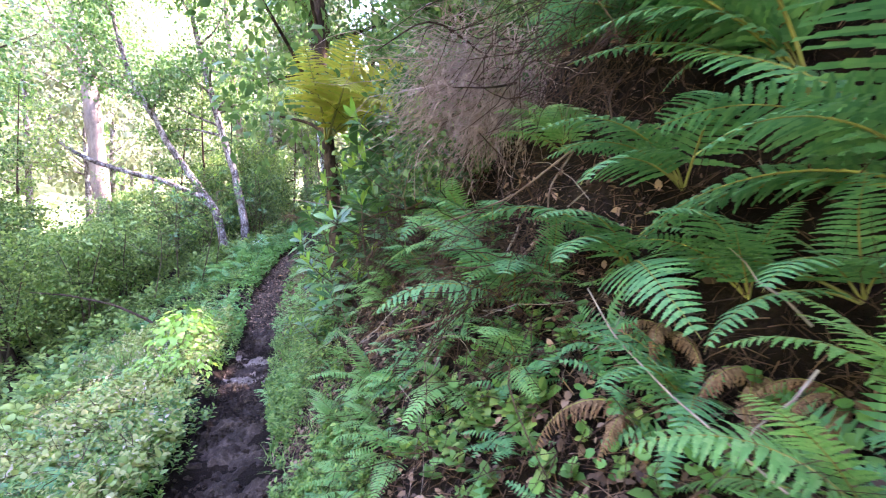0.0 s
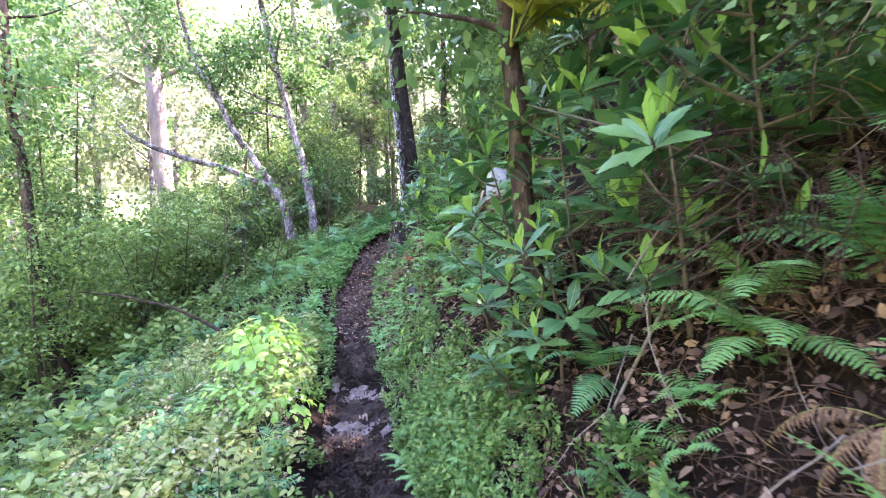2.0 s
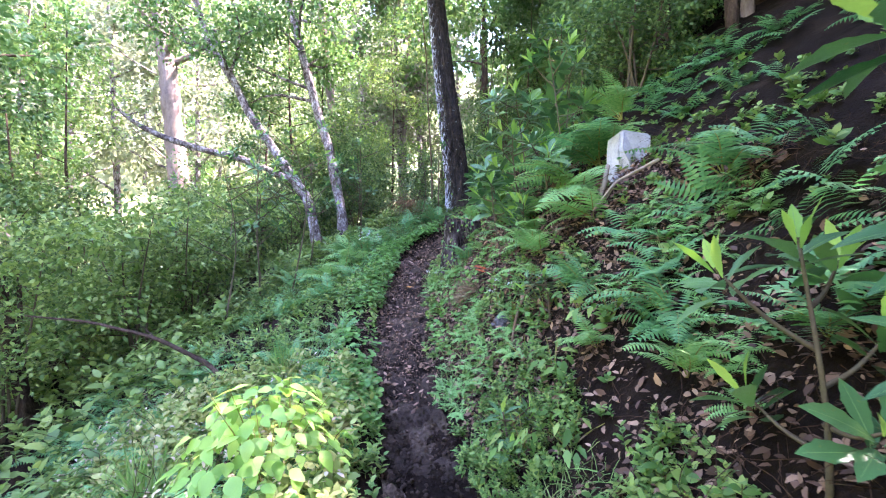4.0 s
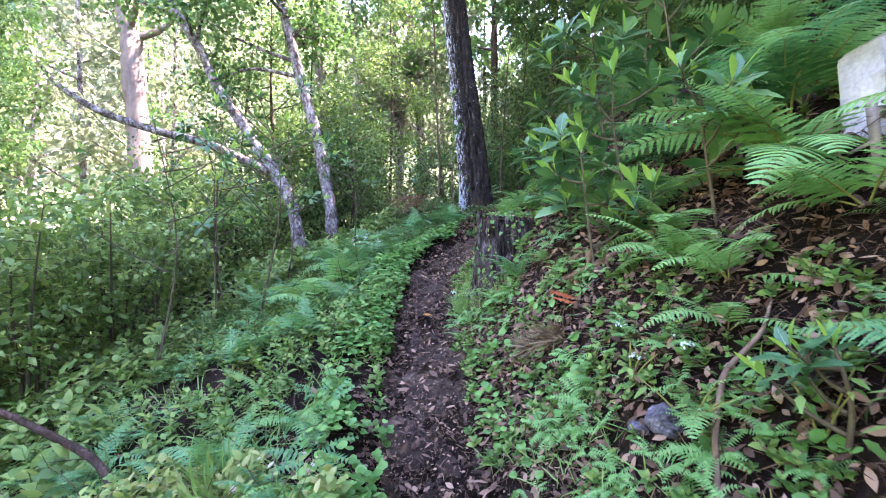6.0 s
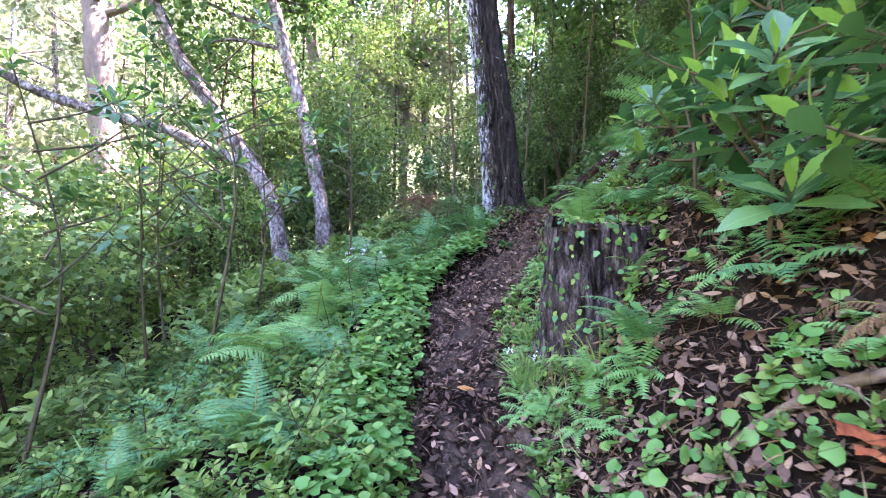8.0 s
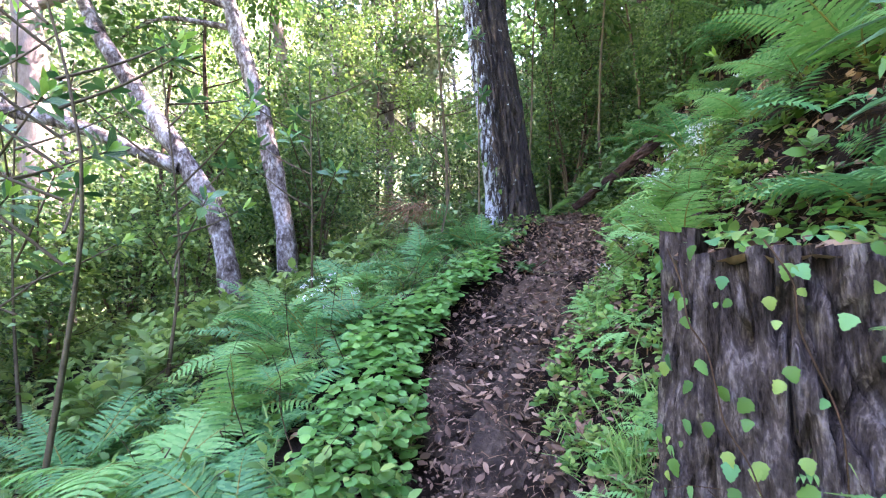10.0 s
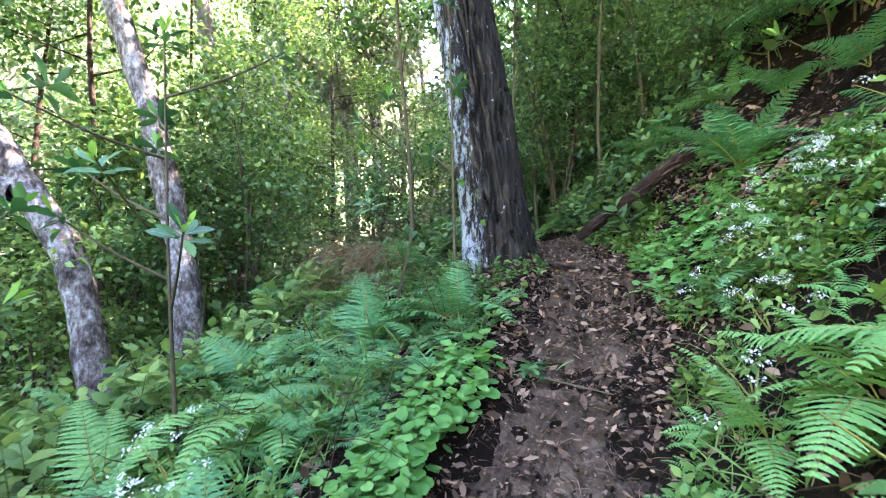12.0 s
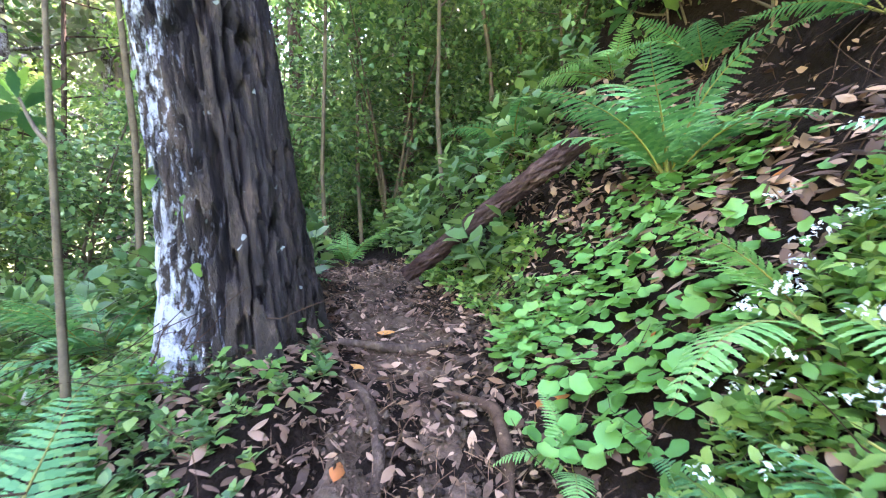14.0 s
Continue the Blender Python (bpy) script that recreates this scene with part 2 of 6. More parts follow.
KITE = (np.array([(0, 0, 0), (-0.3, 0.45, 0.1), (0.3, 0.45, 0.1), (0, 1, -0.1)]), np.array([(0, 2, 1), (1, 2, 3)]))
SLIM = leaf_tpl(3, 0.32, 0.3, 0.2)
BROAD = leaf_tpl(4, 0.62, 0.25, 0.2)
DISC = disc_tpl()
def sprig_tpl(leaves, length, width, seed, tall=1.0):
    """An upright sprig (y up) with leaves set spirally on its stem."""
    gg = np.random.default_rng(seed)
    V, T = tube([(0, 0, 0), (0.02, 0.5 * tall, 0.02), (0, tall * 0.95, 0)], [0.012, 0.008, 0.004], 3, 0, 0, 3)
    pieces = [(V, T)]
    for k in range(leaves):
        a, h = 2.4 * k, tall * (0.15 + 0.85 * k / leaves)
        out = np.array([math.cos(a), 0.35 + 0.5 * k / leaves + gg.normal(0, 0.12), math.sin(a)])
        up = np.array([-0.4 * math.cos(a), 1, -0.4 * math.sin(a)]) + gg.normal(0, 0.15, 3)
        s = np.array([length * (1.15 - 0.55 * k / leaves) * gg.uniform(0.8, 1.2)])
        pieces.append(spread((HEX[0] * (width * 2.1, 1, 1), HEX[1]), np.array([[0, h, 0]]), out[None], up[None], s))
    return joined(pieces)


def fernlet_tpl(fronds, pairs, seed):
    """A tiny fern (y up): plain feathered fronds."""
    gg = np.random.default_rng(seed)
    V, T = [], []
    for f in range(fronds):
        a = 6.283 * f / fronds + gg.normal(0, 0.3)
        o = np.array([math.cos(a), 0, math.sin(a)])
        side = np.array([-math.sin(a), 0, math.cos(a)])
        for k in range(pairs):
            s = 0.15 + 0.85 * k / pairs
            c = o * s * 0.9 + np.array([0, 0.75 * s - 0.55 * s * s, 0])
            w, d = 0.26 * (1 - s) ** 0.7 + 0.02, 0.85 / pairs
            for e in (-1, 1):
                n = len(V)
                V += [c, c + o * d * 0.9, c + side * e * w + o * d * 0.8 - np.array([0, 0.25 * w, 0])]
                T.append((n, n + 1, n + 2))
    return np.array(V), np.array(T)


BLADE = (np.array([(-0.02, 0, 0), (0.02, 0, 0), (-0.016, 0.5, -0.06), (0.016, 0.5, -0.06), (0, 1, -0.3)]), np.array([(0, 1, 3), (0, 3, 2), (2, 3, 4)]))


def tube(points, radii, sides=6, wob=0.0, seed=0, rings=None):
    """A tapering limb along smooth points."""
    P = np.array(points, float)
    R = np.interp(np.linspace(0, 1, len(P)), np.linspace(0, 1, len(radii)), radii)
    n = rings or max(len(P) * 3, 4)
    d = np.concatenate([[0], np.cumsum(np.linalg.norm(np.diff(P, axis=0), axis=1))])
    s = np.linspace(0, d[-1], n)
    C = np.stack([np.interp(s, d, P[:, k]) for k in range(3)], 1)
    if len(P) > 2:
        for _ in range(2):
            C[1:-1] = (C[:-2] + 2 * C[1:-1] + C[2:]) / 4
    r = np.interp(s, d, R)
    t = unit(np.gradient(C, axis=0))
    a = unit(np.cross(t, np.array([0.31, 0.95, 0.05])))
    b = np.cross(t, a)
    th = np.linspace(0, 2 * math.pi, sides, endpoint=False)
    rr = np.ones((n, sides))
    if wob:
        for i in range(n):
            for j in range(sides):
                w = np.array([math.cos(th[j]), math.sin(th[j]), 0]) * 1.4 + C[i] * (1.2, 1.2, 2.6) + seed
                rr[i, j] += wob * (2.2 * noise.noise(w) + 1.2 * noise.noise(w * 2.7))
    V = C[:, None] + (r[:, None] * rr)[..., None] * (np.cos(th)[None, :, None] * a[:, None] + np.sin(th)[None, :, None] * b[:, None])
    i, j = np.meshgrid(np.arange(n - 1), np.arange(sides), indexing="ij")
    q0, q1 = i * sides + j, i * sides + (j + 1) % sides
    T = np.concatenate([np.stack([q0, q1, q1 + sides], -1).reshape(-1, 3), np.stack([q0, q1 + sides, q0 + sides], -1).reshape(-1, 3)])
    return V.reshape(-1, 3), T


SPRIG = sprig_tpl(9, 0.42, 0.55, 1)
SPRIG_LOW = sprig_tpl(7, 0.62, 0.62, 2, 0.6)
SPRIG_TALL = sprig_tpl(13, 0.3, 0.5, 3)
FERNLET = fernlet_tpl(6, 10, 4)


def rand_dirs(n, g, flat=1.0):
    v = g.normal(0, 1, (n, 3))
    v[:, 2] *= flat
    return unit(v)

# ---- the lie of the land ----
TY = [-60, -3, 0.5, 2.5, 4, 5, 6, 7, 8, 9, 9.9, 11.2, 12.1, 12.8, 13.5, 14, 14.4, 15.1, 15.8, 16.3, 17.3, 21, 60]
TX = [4, 1.9, 0.15, -1.0, -1.54, -1.9, -2.28, -2.63, -2.95, -3.35, -3.6, -3.88, -4.0, -4.06, -3.8, -3.6, -3.45, -3.25, -3.0, -2.98, -3.08, -3.2, 4]
ZY = [-200, -60, -3, 0.5, 2.5, 4, 5, 6, 7.3, 8.2, 9.5, 10.3, 10.8, 11.5, 12.1, 12.6, 13.3, 13.8, 14.4, 15.15, 15.5, 16.4, 17.6, 22, 60, 300]
ZZ = [-6, -4, -0.2, -0.22, -0.32, -0.36, -0.31, -0.25, -0.15, -0.01, 0.29, 0.57, 0.69, 0.87, 1.03, 1.20, 1.43, 1.59, 1.82, 2.10, 2.24, 2.45, 2.68, 2.9, 12, 110]
RU = [0, 0.33, 0.5, 0.7, 1.0, 1.5, 2.1, 3, 5, 10, 30, 80, 300]
RD = [-0.02, 0.02, 0.10, 0.29, 0.76, 1.36, 1.93, 2.6, 3.9, 7, 17, 36, 90]
LU = [0, 0.3, 0.52, 0.9, 1.5, 2.5, 4, 6.4, 12, 22, 40, 80, 160, 400]
LD = [-0.02, 0.01, 0.10, 0.05, -0.14, -0.5, -1.05, -1.9, -3.8, -6.5, 2, 40, 105, 270]
HY = [-10, 2, 3.6, 5, 7, 12.8, 14, 15.5, 17, 20, 40]
HR = [0.8, 0.8, 1.1, 1.15, 1.0, 0.95, 0.9, 0.75, 1.0, 0.7, 0.6]
HL = [1, 1, 1, 1, 1, 1.0, 0.9, 0.85, 0.85, 0.7, 0.8]


def trail_x(y):
    return np.interp(y, TY, TX)


def trail_z(y):
    return np.interp(y, ZY, ZZ)


def rough(x, y):
    return (0.5 * np.sin(1.7 * x + 0.6 * y + 1) * np.sin(1.3 * y - 0.8 * x) + 0.3 * np.sin(4.1 * x + 2.2 * y) * np.sin(3.7 * y - 2.9 * x + 2)
            + 0.2 * np.sin(9.3 * x - 5 * y) * np.sin(8.1 * y + 3 * x))


def ground_z(x, y):
    x, y = np.asarray(x, float), np.asarray(y, float)
    u = x - trail_x(y)
    side = np.where(u > 0, np.interp(u, RU, RD) * np.interp(y, HY, HR), np.interp(-u, LU, LD) * np.interp(y, HY, HL))
    hollow = np.clip((u - 1.75) / 0.5, 0, 1) ** 2 * np.interp(y, [13.8, 14.8, 17, 18], [0, 0.8, 0.8, 0])
    hollow = hollow + np.clip((u - 1.85) / 0.5, 0, 1) ** 2 * np.interp(y, [-1, 1, 3.5, 4.8], [0, 0.75, 0.75, 0])
    return trail_z(y) + side + hollow + rough(x, y) * np.interp(np.abs(u), [0.3, 0.8, 4, 30], [0, 0.07, 0.16, 0.8])



def ground_normal(x, y, e=0.06):
    dx = (ground_z(x + e, y) - ground_z(x - e, y)) / (2 * e)
    dy = (ground_z(x, y + e) - ground_z(x, y - e)) / (2 * e)
    return unit(np.stack([-dx, -dy, np.ones_like(dx)], -1))


def grid_mesh(name, X, Y, Z, mat):
    n, m = X.shape
    V = np.stack([X, Y, Z], -1).reshape(-1, 3)
    i, j = np.meshgrid(np.arange(n - 1), np.arange(m - 1), indexing="ij")
    a = i * m + j
    return mesh_of(name, V, np.stack([a, a + 1, a + m + 1, a + m], -1).reshape(-1, 4), [mat], smooth=True)


us = np.concatenate([-np.geomspace(1400, 9, 40), np.arange(-8.5, -2, 0.25), np.arange(-2, 3, 0.06), np.arange(3, 9, 0.25), np.geomspace(9, 1400, 30)])
ys = np.concatenate([-np.geomspace(1400, 6, 25), np.arange(-5.5, 1, 0.3), np.arange(1, 19, 0.08), np.arange(19, 30, 0.5), np.geomspace(30, 1400, 30)])
U, Yg = np.meshgrid(us, ys)
Xg = U + trail_x(Yg)
hw = np.interp(Yg, [4, 7, 12.8, 13.2, 15.5], [0.38, 0.3, 0.32, 0.42, 0.4])
Zg = ground_z(Xg, Yg) - 0.06 * np.clip(1 - np.abs(U) / (hw + 0.12), 0, 1) ** 0.5 + 0.02 * rough(Xg * 5, Yg * 5) * (np.abs(U) < 9)
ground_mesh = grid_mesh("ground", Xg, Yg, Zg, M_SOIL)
ground_mesh.materials.append(M_MEADOW)
mid_u = (U[:-1, :-1] + U[1:, 1:]) / 2
ground_mesh.polygons.foreach_set("material_index", (mid_u + 2.0 * rough(mid_u * 0.4, Yg[:-1, :-1] * 0.4) < -13).astype(np.int32).ravel())
floor = tagged(new("ground", ground_mesh), "brown forest soil sloping down to a valley, darkened for shade between plants", "ground", kind="structure")

tu, ty = np.linspace(-1, 1, 41), np.arange(-4, 20, 0.025)
U, Yt = np.meshgrid(tu, ty)
W = np.interp(Yt, [4, 5, 7, 8, 9, 11.2, 12.8, 13.2, 15.5, 17, 21], [0.42, 0.40, 0.30, 0.30, 0.29, 0.35, 0.34, 0.48, 0.50, 0.40, 0.3]) * (1 + 0.18 * rough(Yt * 0.8, U * 0 + 3))
Xt = trail_x(Yt) + U * W
Zt = trail_z(Yt) - 0.035 + 0.05 * np.abs(U) ** 3 - 0.09 * np.clip(np.abs(U) - 0.85, 0, 1) + 0.06 * rough(Xt * 2.6, Yt * 2.1) + 0.035 * rough(Xt * 6, Yt * 7) + 0.012 * rough(Xt * 19, Yt * 17)
for i in range(Zt.shape[0]):
    for j in range(2, Zt.shape[1] - 2):
        p, q = Xt[i, j], Yt[i, j]
        Zt[i, j] += 0.05 * noise.turbulence((p * 5, q * 5, 2), 3, True) - 0.03 + 0.02 * noise.noise((p * 17, q * 17, 5))
trail_mesh = grid_mesh("trail", Xt, Yt, Zt, M_MUD)
trail_mesh.materials.append(M_EARTH)
centres = np.zeros(len(trail_mesh.polygons) * 3)
trail_mesh.polygons.foreach_get("center", centres)
cx, cy = centres[0::3], centres[1::3]
trail_mesh.polygons.foreach_set("material_index", (cy + 0.9 * rough(cx * 2, cy * 2) + rng.normal(0, 0.25, len(cy)) > 13.9).astype(np.int32))
trail_mesh.materials.append(M_PALE_EARTH)
index = np.zeros(len(trail_mesh.polygons), np.int32)
trail_mesh.polygons.foreach_get("material_index", index)
# mask for the paler patches across the trail near y 6.45 and 7.3
dry = np.exp(-((cy - 6.45) / 0.22) ** 2) + np.exp(-((cy - 7.3) / 0.3) ** 2) + 0.5 * rough(cx * 4, cy * 4 + 2) + rng.normal(0, 0.12, len(cy))
index[dry > 0.7] = 2
trail_mesh.polygons.foreach_set("material_index", index)
trail = tagged(new("trail", trail_mesh), "narrow trodden trail of damp dark mud", "trail", kind="structure")


# ---- trees ----
def crown_mesh(name, centres, radius, per, size, mat, seed, tpl=HEX, flat=0.7):
    g = np.random.default_rng(seed)
    C = np.repeat(np.array(centres, float), per, 0)
    d = rand_dirs(len(C), g, flat)
    P = C + d * (radius * g.random(len(C)) ** 0.5)[:, None]
    axis = unit(d + g.normal(0, 0.6, d.shape) + (0, 0, -0.25))
    up = unit(g.normal(0, 0.55, d.shape) + (0, 0, 1))
    V, T = spread(tpl, P, axis, up, size * g.uniform(0.6, 1.3, len(C)))
    return mesh_of(name, V, T, [mat])


def limbs(base_points, base_radii, seed, n, length, rise, first=0.35, r=0.3, sides=5):
    """Side limbs from a trunk's points; returns pieces and the tips."""
    g = np.random.default_rng(seed)
    P = np.array(base_points, float)
    pieces, tips = [], []
    for k in range(n):
        s = first + (1 - first) * (k + g.random()) / n
        i = min(int(s * (len(P) - 1)), len(P) - 2)
        f = s * (len(P) - 1) - i
        o = P[i] * (1 - f) + P[i + 1] * f
        rad = np.interp(s, np.linspace(0, 1, len(base_radii)), base_radii)
        az = g.random() * 6.283
        L = length * g.uniform(0.6, 1.2) * (1.15 - 0.5 * s)
        d = np.array([math.cos(az), math.sin(az), rise * g.uniform(0.3, 1.4)])
        d /= np.linalg.norm(d)
        mid = o + d * L * 0.5 + g.normal(0, 0.08 * L, 3)
        end = o + d * L + np.array([0, 0, 0.1 * L]) + g.normal(0, 0.12 * L, 3)
        pieces.append(tube([o, mid, end], [rad * r * 1.6, rad * r, rad * 0.12], sides, 0.06, k))
        tips += [end, mid * 0.45 + end * 0.55, mid * 0.8 + end * 0.2]
    return pieces, tips


def tree(label, points, radii, bark, seed, leaf=M_CANOPY, n=12, length=2.2, rise=0.5, first=0.4, per=70, clump=0.75, size=0.13, sides=10, name="tree", group="", extra=(), tpl=HEX, whole=False):
    base = np.array(points[0], float)
    pts = np.array(points, float) - base
    ob = thing(name, label, "tree", Matrix.Translation(base), group)
    pieces, tips = limbs(pts, radii, seed, n, length, rise, first)
    V, T = tube(pts, radii, sides + 4, 0.12, seed, max(30, len(pts) * 10))
    part("trunk", mesh_of("trunk", V, T, [bark], smooth=True), ob)
    for piece in extra:
        part("limb", mesh_of("limb", piece[0] - base, piece[1], [bark], smooth=True), ob)
    for V, T in ([joined(pieces)] if whole else pieces):
        part("branchwork" if whole else "branch", mesh_of("branch", V, T, [bark], smooth=True), ob)
    part("crown", crown_mesh("crown", tips, clump, per, size, leaf, seed, tpl), ob)
    return ob


def gz(x, y):
    return float(ground_z(x, y))


# the great trunk beside the trail, with plated bark
def great_bark():
    m, nt, b, out = shader("plated_bark")
    vec = coords(nt)
    mp = node(nt, "ShaderNodeMapping", Scale=(1, 1, 0.4))
    nt.links.new(vec, mp.inputs[0])
    big = noise_tex(nt, 11, 6, 0.7, mp.outputs[0])
    fine = noise_tex(nt, 70, 4, 0.7, mp.outputs[0])
    c = ramp(nt, big, [(0.36, (0.007, 0.005, 0.004)), (0.54, (0.036, 0.024, 0.015)), (0.72, (0.15, 0.10, 0.066))])
    c = mixed(nt, math_node(nt, "MULTIPLY", fine, 0.5), c, (0.022, 0.015, 0.011))
    sep = nt.nodes.new("ShaderNodeSeparateXYZ")
    nt.links.new(vec, sep.inputs[0])
    side = math_node(nt, "SUBTRACT", math_node(nt, "MULTIPLY", sep.outputs[0], -2.5), math_node(nt, "MULTIPLY", sep.outputs[1], 0.3))
    side = math_node(nt, "ADD", side, math_node(nt, "MULTIPLY", sep.outputs[2], -0.26))
    patch = math_node(nt, "ADD", side, math_node(nt, "MULTIPLY", math_node(nt, "SUBTRACT", noise_tex(nt, 14, 8, 0.8, mp.outputs[0]), 0.5), 4.2))
    lich = ramp(nt, patch, [(0.48, (0, 0, 0)), (0.85, (1, 1, 1))])
    spots = ramp(nt, noise_tex(nt, 16, 2, 0.5), [(0.70, (0, 0, 0)), (0.74, (0.8, 0.8, 0.8))])
    c = mixed(nt, lich, c, (0.44, 0.47, 0.50))
    c = mixed(nt, spots, c, (0.36, 0.40, 0.36))
    nt.links.new(c, b.inputs["Base Color"])
    b.inputs["Roughness"].default_value = 0.9
    bumped(nt, b, math_node(nt, "ADD", big, math_node(nt, "MULTIPLY", fine, 0.5)), 1.0, 0.06)
    return m


def plated_trunk(points, radii, rings, sides, flare, depth, lobes, seed, fc=5.0, fh=1.7):
    P, n = np.array(points, float), rings
    s = np.linspace(0, 1, n) ** 1.25
    k = np.linspace(0, 1, len(P))
    C = np.stack([np.interp(s, k, P[:, i]) for i in range(3)], 1)
    r = np.interp(s, np.linspace(0, 1, len(radii)), radii)
    th = np.linspace(0, 2 * math.pi, sides, endpoint=False)
    V = np.zeros((n, sides, 3))
    for i in range(n):
        h = C[i, 2] - C[0, 2]
        for j in range(sides):
            c, q = math.cos(th[j]), math.sin(th[j])
            f = noise.noise((c * fc + seed, q * fc, h * fh)) + 0.5 * noise.noise((c * fc * 2.1, q * fc * 2.1 + seed, h * fh * 2.8))
            groove = -(max(0.0, 0.2 - abs(f)) / 0.2) ** 0.7
            root = flare * math.exp(-max(h, 0) * 3.2) * (0.55 + 0.45 * math.sin(lobes * th[j] + 1.2))
            rad = r[i] * (1 + root) + depth * groove + 0.02 * noise.noise((c * 20, q * 20, h * 8))
            V[i, j] = C[i] + np.array([c * rad, q * rad, 0])
    i, j = np.meshgrid(np.arange(n - 1), np.arange(sides), indexing="ij")
    a, b = i * sides + j, i * sides + (j + 1) % sides
    T = np.stack([a, b, b + sides, a + sides], -1).reshape(-1, 4)
    return mesh_of("trunk", V.reshape(-1, 3), T, [], smooth=True)


M_GREAT = great_bark()
great = thing("pine_tree", "huge old tree with deeply furrowed dark bark and white lichen", "tree", Matrix.Translation((-3.80, 16.25, 2.36)))
gp = [(0, 0, -0.15), (-0.04, 0, 0.6), (-0.12, -0.05, 1.5), (-0.33, -0.1, 3.2), (-0.62, -0.1, 6), (-0.9, 0, 10), (-1.0, 0, 15)]
me = plated_trunk(gp, [0.315, 0.308, 0.295, 0.255, 0.205, 0.16, 0.08], 300, 220, 0.7, 0.11, 5, 3, 7.5, 2.0)
me.materials.append(M_GREAT)
part("trunk", me, great)
pieces, tips = limbs(gp, [0.3, 0.3, 0.3, 0.28, 0.25, 0.2, 0.1], 5, 24, 4.0, 0.3, 0.62)
for V, T in pieces:
    part("branch", mesh_of("branch", V, T, [M_BARK], smooth=True), great)
part("crown", crown_mesh("crown", tips, 1.2, 260, 0.16, M_CANOPY, 4, KITE), great)

tree("slender pale-barked tree leaning over the slope", [(-6.9, 16.3, 1.2), (-6.93, 16.3, 2.4), (-7.27, 16.3, 4.1), (-7.63, 16.3, 5.2), (-8.1, 16.3, 6.9), (-8.9, 16.4, 10), (-9.3, 16.5, 13)],
     [0.15, 0.13, 0.12, 0.11, 0.10, 0.08, 0.04], M_BARK_PALE, 11, n=18, first=0.52, length=2.6, per=150, tpl=KITE)
tree("thin grey tree standing behind the pale one", [(-8.3, 20, 0.5), (-8.5, 20, 4), (-9, 20, 8), (-9.4, 20, 12), (-9.6, 20, 15)], [0.16, 0.15, 0.13, 0.1, 0.05], M_BARK_PINE, 12, n=12, first=0.6)
limb_a = tube([(-8.0, 15.55, 3.25), (-8.6, 15.35, 3.5), (-9.04, 15.2, 3.74), (-9.97, 15.0, 3.95), (-11.08, 14.7, 4.31), (-11.74, 14.4, 4.75), (-12.0, 14.2, 5.2)], [0.1, 0.09, 0.085, 0.08, 0.07, 0.05, 0.03], 8, 0.06, 3)
tree("crooked pale tree forking into two long bare limbs", [(-7.25, 15.6, 1.2), (-7.33, 15.6, 1.8), (-7.54, 15.6, 2.7), (-8.08, 15.6, 3.5), (-8.56, 15.6, 4.16), (-9.26, 15.6, 5.14), (-9.62, 15.6, 5.9), (-10.43, 15.7, 7.0), (-11.2, 16, 9), (-11.6, 16, 11)],
     [0.14, 0.13, 0.12, 0.12, 0.11, 0.1, 0.09, 0.08, 0.06, 0.03], M_BARK_PALE, 13, n=14, first=0.66, length=2.4, per=150, extra=[limb_a], tpl=KITE)
tree("tall straight pine with grey-brown scaly trunk", [(-12.9, 19.1, -4.5), (-13.16, 19.1, -1.8), (-13.6, 19.1, 1.5), (-14.17, 19.1, 4.4), (-14.57, 19.1, 8.2), (-15.1, 19.1, 11), (-15.7, 19.1, 16)],
     [0.36, 0.33, 0.31, 0.3, 0.28, 0.24, 0.1], M_BARK_PINE, 14, n=16, first=0.62, length=2.6, per=60, sides=16, name="pine_tree")
tree("thin dark-stemmed tree on the slope below the trail", [(-9.1, 10.3, -1.9), (-9.2, 10.3, -1.4), (-9.45, 10.3, -0.5), (-10, 10.3, 1.6), (-10.15, 10.3, 2.8), (-10.5, 10.3, 4.3), (-10.8, 10.4, 7), (-11, 10.4, 9)],
     [0.12, 0.11, 0.1, 0.09, 0.09, 0.08, 0.06, 0.03], M_BARK, 15, n=10, first=0.6, length=1.7)
ivy_tree = tree("knotty brown trunk grown over with creeper on the bank", [(-0.93, 5.6, 0.55), (-0.97, 5.6, 0.85), (-1.05, 5.6, 1.3), (-1.08, 5.6, 1.8), (-1.13, 5.6, 2.4), (-1.22, 5.6, 3.3), (-1.3, 5.7, 5), (-1.2, 5.9, 8)],
     [0.10, 0.09, 0.075, 0.07, 0.065, 0.06, 0.05, 0.02], M_BARK, 16, n=9, first=0.6, length=1.6, per=60)

# young trees and taller woods around, built once and copied
g = np.random.default_rng(21)


def wood_tree(seed, h, r, leaf, bark, label, name="tree", n=11, per=75, length=2.4, first=0.42, size=0.24):
    gg = np.random.default_rng(seed)
    lean = gg.normal(0, 0.05 * h, 2)
    pts = [(lean[0] * s ** 1.5, lean[1] * s ** 1.5, h * s - 0.3) for s in (0, 0.2, 0.4, 0.6, 0.8, 1)]
    return tree(label, pts, [r, r * 0.9, r * 0.8, r * 0.6, r * 0.4, r * 0.15], bark, seed, leaf, n=n, per=per, length=length, first=first, size=size, name=name, group="trees of the wood", whole=True)


def set_at(ob, x, y, sink=0.3, turn=None, scale=1.0, copy=True):
    m = Matrix.Translation((x, y, gz(x, y) - sink)) @ Matrix.Rotation(g.random() * 6.28 if turn is None else turn, 4, "Z") @ Matrix.Scale(scale, 4)
    if copy:
        return copy_thing(ob, m)
    ob.matrix_basis = m
    return ob


